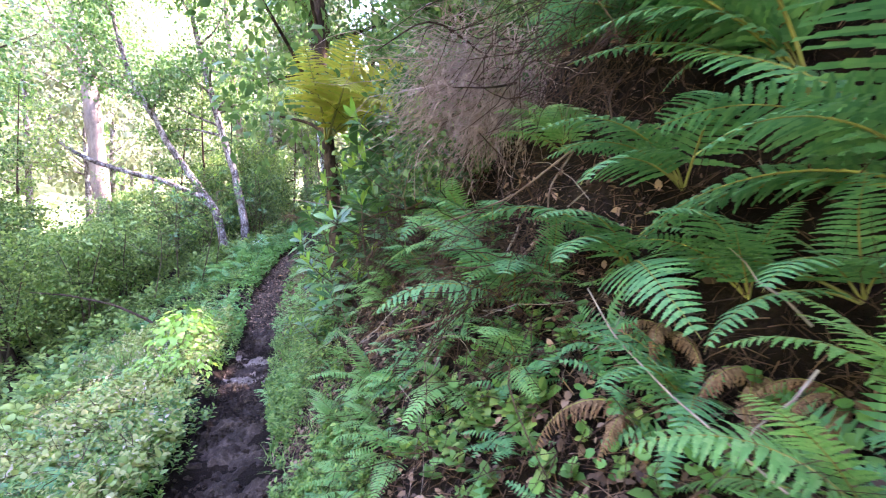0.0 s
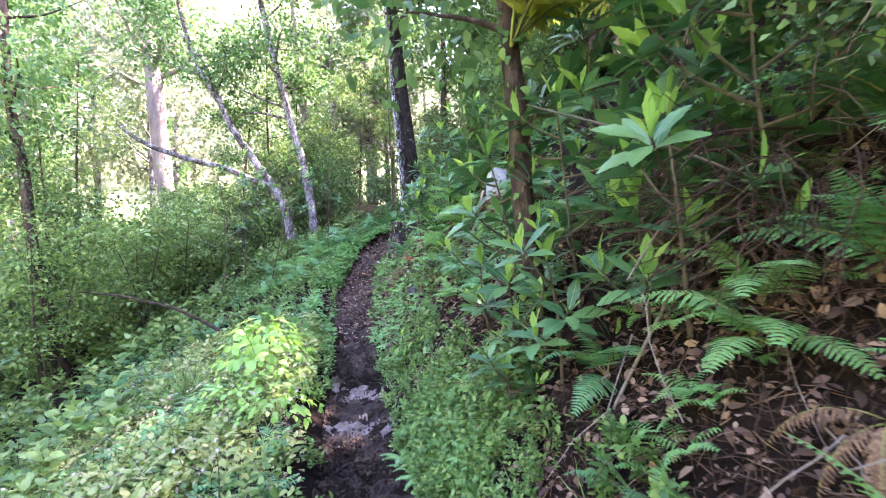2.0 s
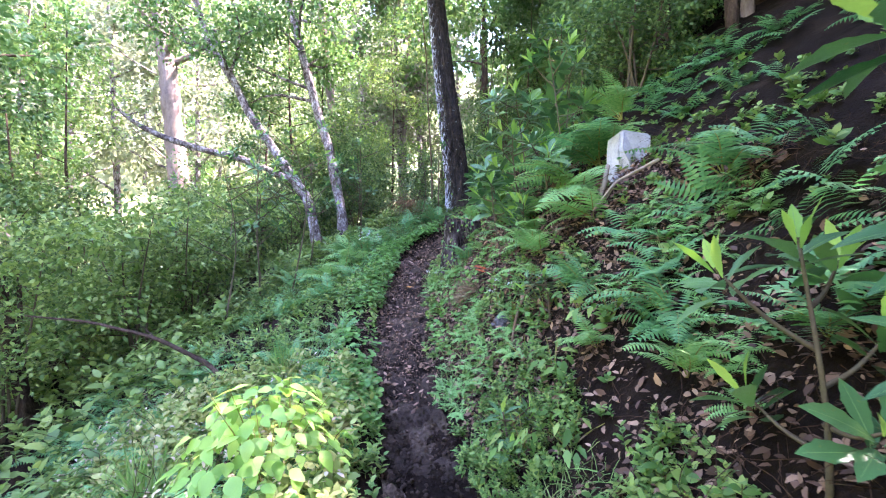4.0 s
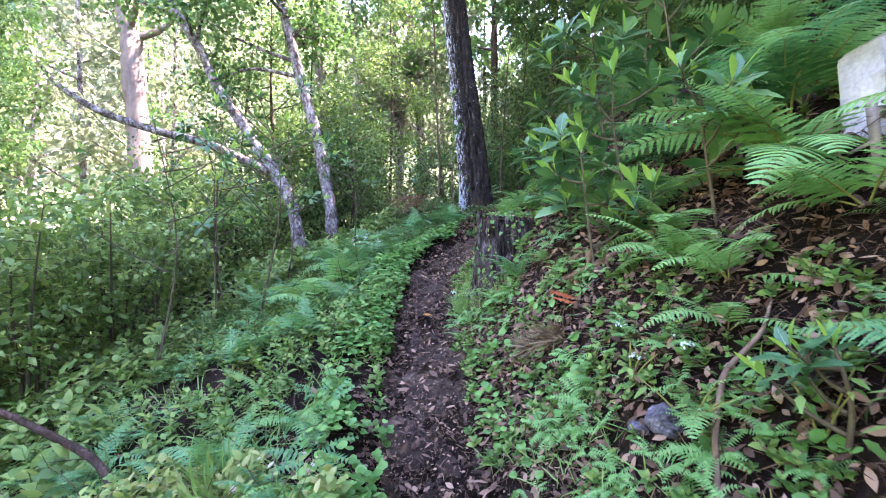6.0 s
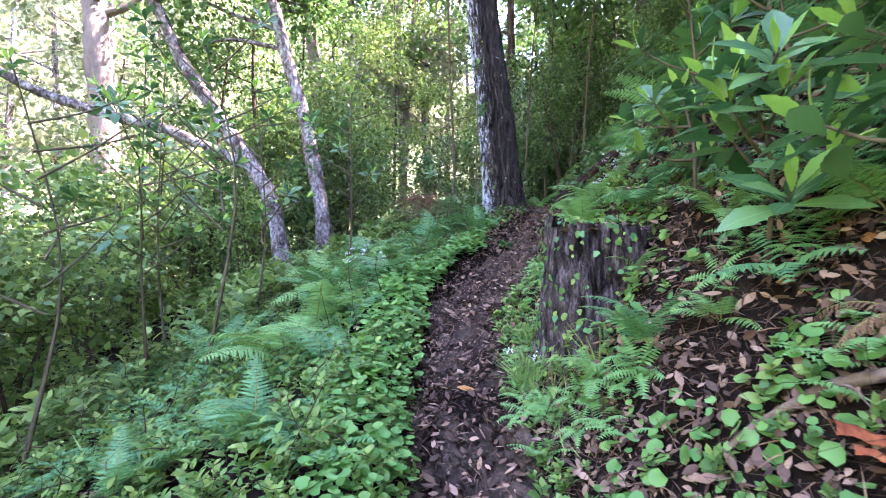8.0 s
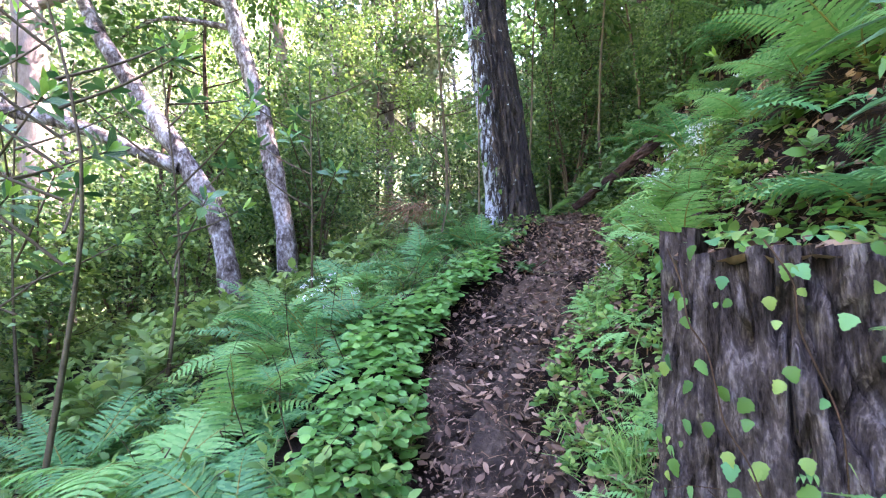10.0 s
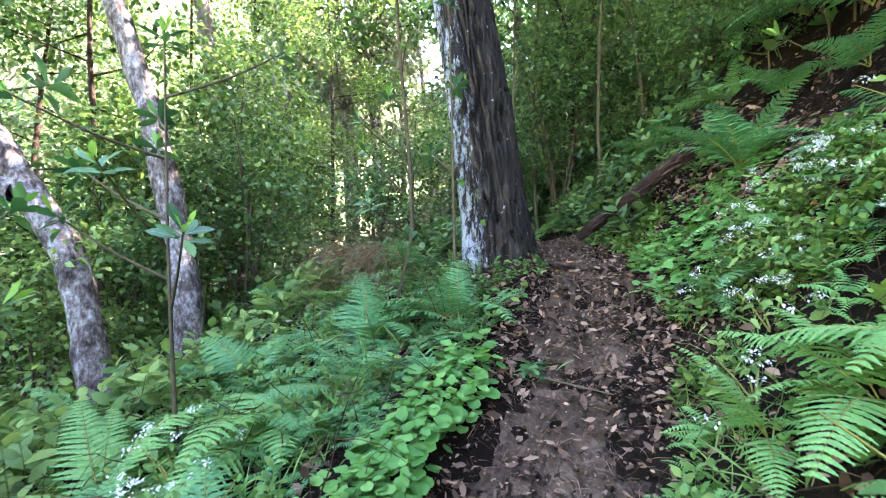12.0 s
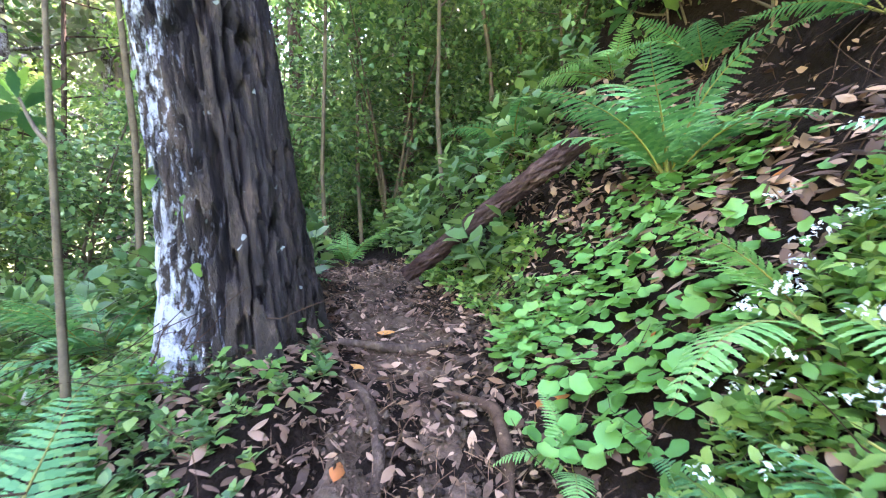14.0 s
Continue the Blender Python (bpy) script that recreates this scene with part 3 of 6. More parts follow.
tall = [wood_tree(31 + k, h, r, M_CANOPY, (M_BARK, M_BARK_PINE, M_BARK)[k], "tall leafy woodland tree, some added to shade the trail") for k, (h, r) in enumerate(((13, 0.17), (11, 0.13), (15, 0.2)))]
pale = wood_tree(36, 15, 0.16, M_FAR, M_BARK_PALE, "tall tree with airy foliage paled by painted haze", n=18, per=45, length=3.2, first=0.25, size=0.3)
spots = []
for x0, x1, y0, y1, count, gap in ((3, 14, 2, 30, 16, 1.8), (-4, 7, 20, 42, 30, 1.3), (-32, -15, 14, 45, 9, 3.0), (-11, -4, 26, 45, 5, 2.6), (3, 9, -12, 2, 4, 2.5)):
    made = tries = 0
    while made < count and tries < 900:
        tries += 1
        x, y = g.uniform(x0, x1), g.uniform(y0, y1)
        if (abs(x - float(trail_x(y))) < 1.8 and y < 24) or any((x - a) ** 2 + (y - b) ** 2 < gap * gap for a, b in spots):
            continue
        if x > 0 and -3 < y < 12 and x - float(trail_x(y)) < 4.2:
            continue
        if (-9.5 < x < -2 and 5 < y < 19) or (x > 1 and abs(y - 6 - 0.53 * (x + 4)) < 2.0):
            continue
        spots.append((x, y))
        made += 1
# extra trees added up the bank to shade and dapple the trail
spots += [(1.2, 12.5), (2.2, 14.4), (3.2, 16.2), (1.4, 17.2), (4.6, 16.0), (2.7, 9.2), (6.5, 10.5)]
# dense trees added above the bank to keep skylight off it
dense = [wood_tree(41 + k, h, 0.1, M_CANOPY, M_BARK, "dense tree added to shade the bank", n=17, per=190, length=2.7, first=0.3, size=0.2) for k, h in enumerate((8.5, 10))]
for k, (x, y) in enumerate([(1.9, -0.8), (2.3, 1.4), (2.5, 3.4), (2.0, 4.2), (3.8, 4.4), (0.2, 13.2), (0.5, 11.3), (1.7, 12.2), (0.7, 14.9), (0.9, 16.6), (-0.1, 18.3), (2.4, 12.6), (2.2, 18.0), (-2.0, 21.5)]):
    set_at(dense[k % 2], x, y, 0.2, None, g.uniform(0.85, 1.15), copy=k >= 2)
# more of them behind the camera, unseen, added to shade the bank
for x, y in [(-3.2, -4.6), (-8.6, -2.4), (-5.2, -7.2), (-10.6, 1.6), (0.2, -5.5), (3.2, -4.2), (-1.2, -8.6)]:
    set_at(dense[int(g.integers(2))], x, y, 0.2, None, g.uniform(0.85, 1.15))
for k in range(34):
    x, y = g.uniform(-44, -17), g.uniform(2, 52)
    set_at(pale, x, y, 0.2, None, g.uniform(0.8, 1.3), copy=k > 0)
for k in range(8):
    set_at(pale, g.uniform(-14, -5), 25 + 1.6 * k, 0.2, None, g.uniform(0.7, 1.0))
for k, (x, y) in enumerate(spots):
    set_at(tall[k % 3], x, y, 0.2, None, g.uniform(0.75, 1.2), copy=k >= 3)

# understory: bushes of many small leaves
def bush(seed, h, w, leaf, label, per=46, size=0.075, stems=5, tpl=HEX):
    gg = np.random.default_rng(seed)
    ob = thing("bush", label, "bush", None, "bushes under the trees")
    pieces, tips = [], []
    for k in range(stems):
        a, lean = gg.random() * 6.283, gg.uniform(0.15, 1.0) * w
        top = np.array([math.cos(a) * lean, math.sin(a) * lean, h * gg.uniform(0.6, 1.0)])
        pts = [np.array([0, 0, -0.2]) + gg.normal(0, 0.08, 3) * (1, 1, 0), top * (0.35, 0.35, 0.45) + gg.normal(0, 0.08, 3), top]
        pieces.append(tube(pts, [0.018 * h / 3 + 0.006, 0.012 * h / 3 + 0.004, 0.004], 5, 0, k))
        more, ends = limbs(pts, [0.018, 0.012, 0.006], seed * 50 + k, 8, 0.3 * h, 0.12, 0.25, 0.4, 4)
        V, T = joined([pieces[-1]] + more)
        part("stem", mesh_of("stem", V, T, [M_STEM], smooth=True), ob)
        tips += ends + [top]
    part("foliage", crown_mesh("foliage", tips, 0.12 * h, per, size, leaf, seed, tpl, 0.35), ob)
    return ob


bushes = [bush(51, 3.4, 1.3, M_BUSH, "dense leafy bush with small dark green leaves", 38, 0.095, 5, KITE), bush(52, 3.0, 1.4, M_BUSH_LIGHT, "airy leafy bush with fresh green leaves", 28, 0.10, 5, KITE),
          bush(53, 4.4, 1.6, M_BUSH, "tall leafy bush with dark green leaves", 42, 0.105, 5, KITE), bush(54, 2.2, 1.0, M_BUSH, "low dark green leafy bush", 36, 0.075, 5, KITE),
          bush(55, 4.0, 1.3, M_BUSH_LIGHT, "tall bush, sunlight put in its pale leaf colour", 34, 0.105, 5, KITE)]
bspots, k = [], 0
for x0, x1, y0, y1, count, gap in ((-10.5, -6.4, 9.5, 19, 9, 1.5), (-15, -8, 5, 13, 8, 2.0), (-17, -8, 12, 26, 24, 1.6), (-8, -4.2, 20.5, 25, 2, 1.6), (-4, 4, 20.6, 30, 46, 0.9), (-1.2, 5, 11, 19, 22, 1.0), (1.2, 6, -2, 11, 18, 1.3), (-12, -4, -8, 3, 8, 1.8)):
    made = tries = 0
    while made < count and tries < 900:
        tries += 1
        x, y = g.uniform(x0, x1), g.uniform(y0, y1)
        u = x - float(trail_x(y))
        if (-2.3 < u < 1.9 and y < 20.5) or any((x - a) ** 2 + (y - b) ** 2 < gap * gap for a, b in bspots):
            continue
        if (u < 0 and u > -4.4 and y < 16) or (-7.9 < x < -4 and 11.5 < y < 17.2):
            continue
        bspots.append((x, y))
        which = ((1, 4, 2, 1, 0)[k % 5] if x > -11 else (k * 2 + int(g.random() * 2)) % 5) if x < -4 else (0, 2, 3)[k % 3]
        set_at(bushes[which], x, y, 0.0, None, g.uniform(0.75, 1.15))
        made += 1
        k += 1
for b, (x, y) in zip(bushes, ((-10.5, 17.5), (-8.2, 12.3), (-11.5, 13.2), (-5.6, 18.8), (-12.6, 9.2))):
    set_at(b, x, y, 0.0, None, 1.0, copy=False)

for k, (x, y) in enumerate([(-0.45, 15.2), (-0.35, 16.1), (-0.5, 17.0), (0.1, 14.5), (-0.5, 12.7), (-0.25, 13.6), (0.3, 4.3), (0.9, 4.6)]):
    set_at(bushes[(0, 3, 2)[k % 3]], x, y, 0.1, None, g.uniform(0.55, 0.75))

# small dark-leaved bushes added to darken the hollow above the bank
for k, (x, y) in enumerate([(-0.9, 14.9), (-0.85, 15.7), (-0.95, 16.5), (-0.8, 17.2), (-0.6, 14.2)]):
    set_at(bushes[(3, 0)[k % 2]], x, y, 0.1, None, g.uniform(0.35, 0.48))

# small airy trees with layered fine foliage on the slope
airy = []
for k, (h, leaf) in enumerate(((7.0, M_BUSH), (8.5, M_BUSH_LIGHT), (6.0, M_BUSH))):
    lean = (0.5, -0.6, 0.3)[k]
    airy.append(tree("slender understory tree with layers of fine leaves", [(0, 0, -0.2), (0.1 * lean, 0.05, 0.25 * h), (0.5 * lean, 0.1, 0.6 * h), (lean, 0, h)], [0.055, 0.045, 0.032, 0.012], M_BARK, 65 + k, leaf, n=17, length=1.9, rise=0.15,
                     first=0.2, per=150, clump=0.55, size=0.1, sides=5, group="understory trees", tpl=KITE, whole=True))
for k, (x, y) in enumerate([(-8.9, 17.6), (-9.2, 20.2), (-10.6, 11.2), (-9.9, 17.4), (-11.8, 13.2), (-8.3, 19.3), (-12.6, 11.4), (-7.4, 22.5), (-11.0, 20.8)]):
    set_at(airy[k % 3], x, y, 0.05, None, g.uniform(0.8, 1.15), copy=k >= 3)

# slender saplings in the shade ahead and beside the trail
sap = tree("thin bare sapling pole with a few leaves", [(0, 0, -0.2), (0.02, 0, 1), (-0.1, 0.03, 2.4), (-0.28, 0, 4), (-0.5, 0.1, 6)], [0.028, 0.026, 0.022, 0.018, 0.008], M_STEM, 61, M_BUSH, n=9, length=0.9, first=0.35, per=24, clump=0.3, size=0.08, sides=6, name="sapling", group="saplings")
first_sap = True
for x, y in [(-2.2, 18.6), (-1.3, 19.4), (-2.9, 20.5), (-0.5, 20.2), (-1.9, 22), (-3.4, 19.2), (0.4, 21.5), (-0.9, 23), (0.9, 19.5), (-2.5, 24), (-4.9, 18.2), (-1.1, 13.6)]:
    set_at(sap, x, y, 0.05, None, g.uniform(0.8, 1.25), copy=not first_sap)
    first_sap = False

# far wooded hillside across the valley
gg = np.random.default_rng(71)
C = []
for _ in range(1700):
    a, d = gg.uniform(-0.75, 1.2), gg.uniform(34, 230)
    x, y = -math.cos(a) * d * 0.9 - 4, math.sin(a) * d + 0.6 * d
    h = gg.uniform(5, 11)
    for _ in range(5):
        q = gg.normal(0, 1.0, 3) * (2.0, 2.0, 1.6)
        C.append((x + q[0], y + q[1], gz(x, y) + h * gg.uniform(0.45, 1.0) + q[2]))
for _ in range(650):
    x, y = gg.uniform(-70, 60), gg.uniform(34, 190)
    h = gg.uniform(6, 13)
    for _ in range(5):
        q = gg.normal(0, 1.0, 3) * (2.0, 2.0, 1.6)
        C.append((x + q[0], y + q[1], gz(x, y) + h * gg.uniform(0.3, 1.0) + q[2]))
tagged(new("far_woods", crown_mesh("far_woods", C, 2.0, 16, 0.75, M_FAR, 72, KITE)), "woods across the valley, haze put in their pale green", "woods", kind="stuff")


# ---- ferns ----
def frond_mesh(seed, a0, a1, pairs, wide, leaf, lobes=6, sweep=0.35, droop=0.3, gap=0.18):
    gg = np.random.default_rng(seed)
    n = 24
    ang = np.radians(np.linspace(a0, a1, n))
    st = 1.0 / (n - 1)
    C = np.zeros((n, 3))
    for k in range(1, n):
        C[k] = C[k - 1] + st * np.array([math.cos(ang[k]), 0.05 * math.sin(k * 0.3 + seed), math.sin(ang[k])])
    V, T = tube(C, [0.009, 0.007, 0.003, 0.0015], 4, 0, seed, n)
    Vs, Ts, mi, base = [V], [T], [1] * len(T), len(V)
    lv, lt = [], []
    for k in range(pairs):
        s = gap + (0.985 - gap) * (k / pairs) ** 0.92
        i = s * (n - 1)
        a = int(i)
        p = C[a] + (C[min(a + 1, n - 1)] - C[a]) * (i - a)
        t = unit(C[min(a + 1, n - 1)] - C[max(a - 1, 0)])
        up = np.array([-t[2], 0, t[0]])
        q = (s - gap) / (1 - gap)
        ln = wide * min(1.0, 0.72 + q * 1.6) * (1 - q) ** 0.75 * gg.uniform(0.9, 1.08) + 0.012
        wd = 0.52 * (1 - gap) / pairs * (1.25 - 0.55 * q)
        for side in (-1, 1):
            sw = sweep + gg.normal(0, 0.06)
            d = np.array([0, side, 0]) * math.cos(sw) + t * math.sin(sw) + up * gg.normal(0.06, 0.06)
            f = unit(t - d * (t @ d))
            for m in range(lobes):
                r0, r1 = m / lobes, min(1.0, (m + 1.25) / lobes)
                rm = (r0 + r1) / 2
                w = wd * (1 - rm) ** 0.55 * (1.0 if m else 0.8)
                dz0, dz1 = -droop * ln * r0 * r0 * up, -droop * ln * r1 * r1 * up
                b0, b1 = p + d * ln * r0 + dz0, p + d * ln * r1 + dz1
                for e in (-1, 1):
                    tip = (b0 + b1) / 2 + f * e * w + d * (0.35 * ln / lobes) - up * 0.12 * w
                    lv += [b0, b1, tip, b0 + f * e * w * 0.8 + d * 0.1 * ln / lobes]
                    o = base + len(lv) - 4
                    lt += [(o, o + 1, o + 2), (o, o + 2, o + 3)]
    Vs.append(np.array(lv))
    Ts.append(np.array(lt))
    mi += [0] * len(lt)
    return mesh_of("frond", np.concatenate(Vs), np.concatenate(Ts), [leaf, M_STALK], mi)


SHAPES = [(75, -25, 20, 0.30), (60, -40, 18, 0.27), (50, -15, 22, 0.25), (35, -50, 19, 0.28), (68, 10, 20, 0.24)]
FRONDS = [frond_mesh(80 + k, *s, M_FERN) for k, s in enumerate(SHAPES)]
FRONDS_LIGHT = [frond_mesh(90 + k, *s, M_FERN_LIGHT) for k, s in enumerate(SHAPES)]
FRONDS_BACKLIT = [frond_mesh(100 + k, *SHAPES[k], M_FERN_BACKLIT) for k in range(3)]
FRONDS_DRY = [frond_mesh(110 + k, 40 - 20 * k, -80, 17, 0.13, M_FERN_DRY, 6, 0.7, 1.1) for k in range(3)]


def fern(x, y, length, count, seed, kind="green", face=None, arc=360, lift=0.0, tilt=(-8, 14)):
    """A tuft of fronds; face: the middle direction of the tuft, degrees from +x."""
    gg = np.random.default_rng(seed)
    meshes = {"green": FRONDS, "light": FRONDS_LIGHT, "yellow": FRONDS_BACKLIT, "dry": FRONDS_DRY}[kind]
    label = {"green": "lush green fern with arching serrated fronds", "light": "fresh light green fern with feathery fronds", "yellow": "fern on the bank, backlight put in its yellow leaf colour",
             "dry": "withered brown fern with curled hanging fronds"}[kind]
    ob = thing("fern", label, "fern", Matrix.Translation((x, y, gz(x, y) - 0.02 + lift)), "ferns on the banks")
    for k in range(count):
        az = (gg.random() * 360 if face is None else face - arc / 2 + arc * (k + gg.uniform(0.2, 0.8)) / count)
        m = Matrix.Rotation(radians(az), 4, "Z") @ Matrix.Rotation(radians(-gg.uniform(*tilt)), 4, "Y") @ Matrix.Rotation(gg.normal(0, 0.18), 4, "X") @ Matrix.Scale(length * gg.uniform(0.75, 1.12), 4)
        part("frond", meshes[int(gg.integers(len(meshes)))], ob, "", m)
    return ob


FERNS = [
    # bank beside the first steps
    (1.5, 2.15, 1.25, 6, "green", 165, 80), (1.6, 1.75, 1.1, 6, "green", 160, 110), (1.45, 2.6, 1.0, 5, "green", 170, 110), (1.15, 1.5, 0.6, 5, "light", 180, 120), (1.0, 2.5, 0.8, 5, "green", 200, 150), (0.85, 1.55, 0.45, 4, "light", 210, 160), (0.55, 2.9, 0.75, 5, "green", 190, 170),
    (-0.3, 3.55, 0.5, 6, "light", 210, 200), (-0.5, 3.55, 0.42, 5, "light", 220, 200), 
    (-0.25, 4.4, 0.6, 5, "light", 190, 180), (-0.55, 6.3, 0.6, 5, "green", 200, 200), (0.1, 2.1, 0.4, 4, "light", 200, 200),
    (-0.2, 3.1, 0.35, 4, "light", 190, 160), (-0.75, 4.35, 0.35, 4, "green", 190, 180),
    (0.5, 2.55, 0.45, 4, "light", 215, 150), (0.25, 2.8, 0.4, 4, "light", 220, 150), 
    (-0.05, 2.75, 0.4, 5, "light", 215, 180), (-0.3, 2.95, 0.32, 4, "light", 215, 180), 
    # bank further on
    (-1.75, 8.2, 0.5, 6, "green", 200, 220), (-1.4, 7.4, 0.6, 5, "green", 190, 200), (-1.6, 9.3, 1.0, 8, "light", 200, 170), (-1.4, 9.75, 0.95, 7, "green", 195, 170), (-2.03, 9.05, 0.5, 6, "light", 215, 240), (-2.13, 9.4, 0.55, 6, "light", 190, 220), (-1.6, 8.85, 0.6, 5, "light", 190, 160), 
    (-1.9, 10.5, 0.65, 6, "green", 200, 200), (-2.1, 9.6, 0.45, 5, "light", 200, 220), (-1.7, 11.6, 0.8, 6, "green", 190, 200),
    (-2.3, 10.45, 0.42, 5, "light", 190, 220), (-2.75, 10.7, 0.32, 5, "light", 200, 240), 
    (-2.25, 8.7, 0.35, 4, "light", 200, 220), (-0.9, 8.0, 0.7, 5, "green", 190, 200), 
    (-2.7, 11.9, 0.5, 5, "green", 200, 200), (-2.3, 12.4, 0.7, 6, "light", 195, 200), (-2.95, 13.15, 0.5, 7, "light", 210, 240), (-3.05, 13.5, 0.42, 6, "light", 220, 260),
    (-2.35, 13.3, 0.6, 6, "light", 200, 220), (-2.55, 14.35, 0.5, 6, "green", 200, 240), (-2.3, 14.75, 0.5, 6, "light", 210, 240),
    (-0.95, 15.5, 0.9, 8, "green", 200, 260), (-0.85, 16.3, 0.9, 8, "green", 200, 260), (-0.95, 14.8, 0.85, 7, "green", 200, 240), (-1.8, 17.6, 0.8, 7, "green", 220, 300),
    (-2.75, 15.15, 0.28, 4, "light", 200, 260), (-2.62, 14.6, 0.35, 5, "green", 200, 240),
    (-2.1, 8.9, 0.42, 5, "light", 200, 240), (-2.05, 10.0, 0.5, 5, "light", 200, 220), 
    (-1.45, 7.0, 0.4, 5, "light", 200, 220), (-1.75, 7.7, 0.35, 5, "light", 205, 220), (-1.1, 6.6, 0.45, 5, "green", 200, 220), (-2.55, 11.1, 0.4, 5, "light", 200, 220), (-2.9, 11.4, 0.3, 5, "light", 205, 240), (-2.2, 13.0, 0.6, 6, "light", 200, 220),
    (-1.3, 9.8, 0.8, 7, "light", 190, 220), (-1.0, 10.7, 0.85, 7, "light", 190, 200),
    # below the trail
    (-5.3, 11.9, 0.85, 8, "light", None, 360), (-5.6, 13.5, 0.75, 7, "green", None, 360), (-4.95, 10.9, 0.5, 6, "green", None, 360), (-5.5, 10.6, 0.6, 6, "green", None, 360),
    (-5.1, 13.0, 0.65, 7, "green", None, 360), (-5.1, 14.2, 0.8, 8, "light", None, 360), (-5.82, 13.92, 0.8, 8, "light", None, 360), (-5.28, 12.37, 0.75, 8, "light", None, 360), (-4.98, 10.83, 0.6, 7, "green", None, 360), (-4.8, 15.0, 0.75, 8, "green", None, 360), 
    (-5.6, 15.0, 0.7, 7, "green", None, 360), (-6.3, 14.6, 0.7, 7, "green", None, 360),
    (-5.2, 16.2, 0.8, 8, "light", None, 360), (-4.6, 16.7, 0.8, 8, "green", None, 360), (-6.2, 12.4, 0.7, 7, "green", None, 360), (-5.0, 12.4, 0.55, 7, "green", None, 360), (-4.3, 8.6, 0.5, 6, "green", None, 360), (-4.0, 8.95, 0.42, 6, "light", None, 360), (-4.7, 9.25, 0.5, 6, "green", None, 360), (-4.4, 9.65, 0.45, 6, "light", None, 360), (-3.95, 8.1, 0.4, 6, "green", None, 360), (-5.2, 9.0, 0.5, 6, "light", None, 360), (-1.25, 15.2, 0.55, 6, "green", 200, 240), (-1.15, 16.2, 0.6, 6, "green", 200, 240), (-1.3, 16.9, 0.6, 6, "light", 200, 240), (-1.2, 14.5, 0.5, 6, "light", 200, 240), (-4.9, 13.2, 0.7, 7, "green", None, 360), (-5.45, 13.1, 0.7, 7, "light", None, 360), (-4.8, 11.6, 0.55, 7, "green", None, 360), (-4.75, 14.45, 0.6, 7, "green", None, 360), (-3.05, 12.55, 0.5, 8, "light", 200, 300), (-2.85, 12.95, 0.6, 8, "light", 200, 280),
    (-6.0, 9.6, 0.6, 6, "green", None, 360), (-5.2, 9.4, 0.45, 5, "green", None, 360), (-5.6, 7.2, 0.6, 6, "light", None, 360),
    (-6.6, 6.4, 0.7, 6, "green", None, 360), (-6.0, 16.8, 0.8, 7, "green", None, 360), (-3.9, 18.0, 0.8, 7, "green", None, 360), (-3.2, 19.0, 0.8, 7, "light", None, 360),
    (-4.75, 13.95, 0.4, 5, "green", 230, 260), (-5.35, 12.7, 0.5, 6, "green", None, 360),
    (-4.2, 6.0, 0.35, 5, "light", None, 360), (-4.9, 6.9, 0.4, 5, "green", None, 360), (-4.6, 8.5, 0.4, 5, "light", None, 360), (-3.3, 4.9, 0.3, 5, "light", None, 360),
    (-5.3, 8.2, 0.45, 6, "green", None, 360), (-4.75, 9.9, 0.4, 5, "light", None, 360), (-4.55, 11.3, 0.4, 5, "light", None, 360), (-4.7, 12.1, 0.35, 5, "green", None, 360), (-3.9, 5.2, 0.4, 5, "green", None, 360),
    # withered
    (1.2, 2.45, 0.8, 6, "green", 185, 130), (1.0, 2.0, 0.6, 5, "green", 190, 140), (1.3, 2.9, 0.9, 6, "green", 190, 130), (1.05, 2.25, 0.34, 4, "dry", 220, 120), (1.2, 1.95, 0.34, 4, "dry", 215, 120), (1.3, 1.75, 0.32, 4, "dry", 210, 120), (1.25, 2.1, 0.6, 6, "green", 195, 150), (1.42, 1.85, 0.6, 6, "green", 190, 150), (1.55, 2.3, 0.7, 6, "green", 190, 140), (1.35, 1.55, 0.5, 5, "light", 185, 150), (0.3, 3.8, 0.6, 6, "light", 200, 170), (0.0, 4.1, 0.6, 6, "green", 200, 170), (-0.3, 4.3, 0.5, 6, "light", 205, 190), (0.5, 3.5, 0.65, 6, "green", 200, 160), (0.25, 4.35, 0.7, 6, "green", 195, 160), (-3.15, 11.12, 0.42, 7, "light", 200, 300), (-2.95, 10.95, 0.45, 7, "green", 200, 300), (-0.72, 4.83, 0.42, 5, "green", 200, 180), (1.65, 2.9, 0.8, 6, "green", 190, 130), (1.8, 2.4, 0.9, 6, "green", 185, 120), (1.3, 3.35, 0.8, 6, "green", 195, 140), (0.9, 3.2, 0.6, 6, "light", 200, 160), (0.7, 2.9, 0.5, 5, "green", 205, 160), (0.6, 1.85, 0.34, 3, "dry", 230, 120), (0.85, 2.1, 0.4, 3, "dry", 230, 120), (-0.2, 3.9, 0.4, 4, "dry", 210, 160), (-2.45, 10.2, 0.35, 3, "dry", 200, 160), (-5.0, 11.45, 0.55, 6, "dry", None, 360),
    (-1.75, 13.55, 0.6, 6, "dry", 200, 240), (-1.6, 10.0, 0.5, 4, "dry", 200, 200), (-4.9, 15.5, 0.7, 7, "dry", None, 360), (-5.3, 15.7, 0.6, 6, "dry", None, 360), (-5.2, 10.4, 0.5, 5, "dry", None, 360),
]
for k, (x, y, length, count, kind, face, arc) in enumerate(FERNS):
    fern(x, y, length, count, 200 + k, kind, face, arc, 0.1 if kind == "yellow" else 0.0, (12, 35) if kind == "yellow" else (-8, 14))

fern(-4.2, 15.0, 0.68, 7, 298, "green", 200, 240, 0.0, (-4, 8))
fern(-1.8, 15.8, 0.9, 10, 297, "green", 215, 320, 0.0, (8, 32))
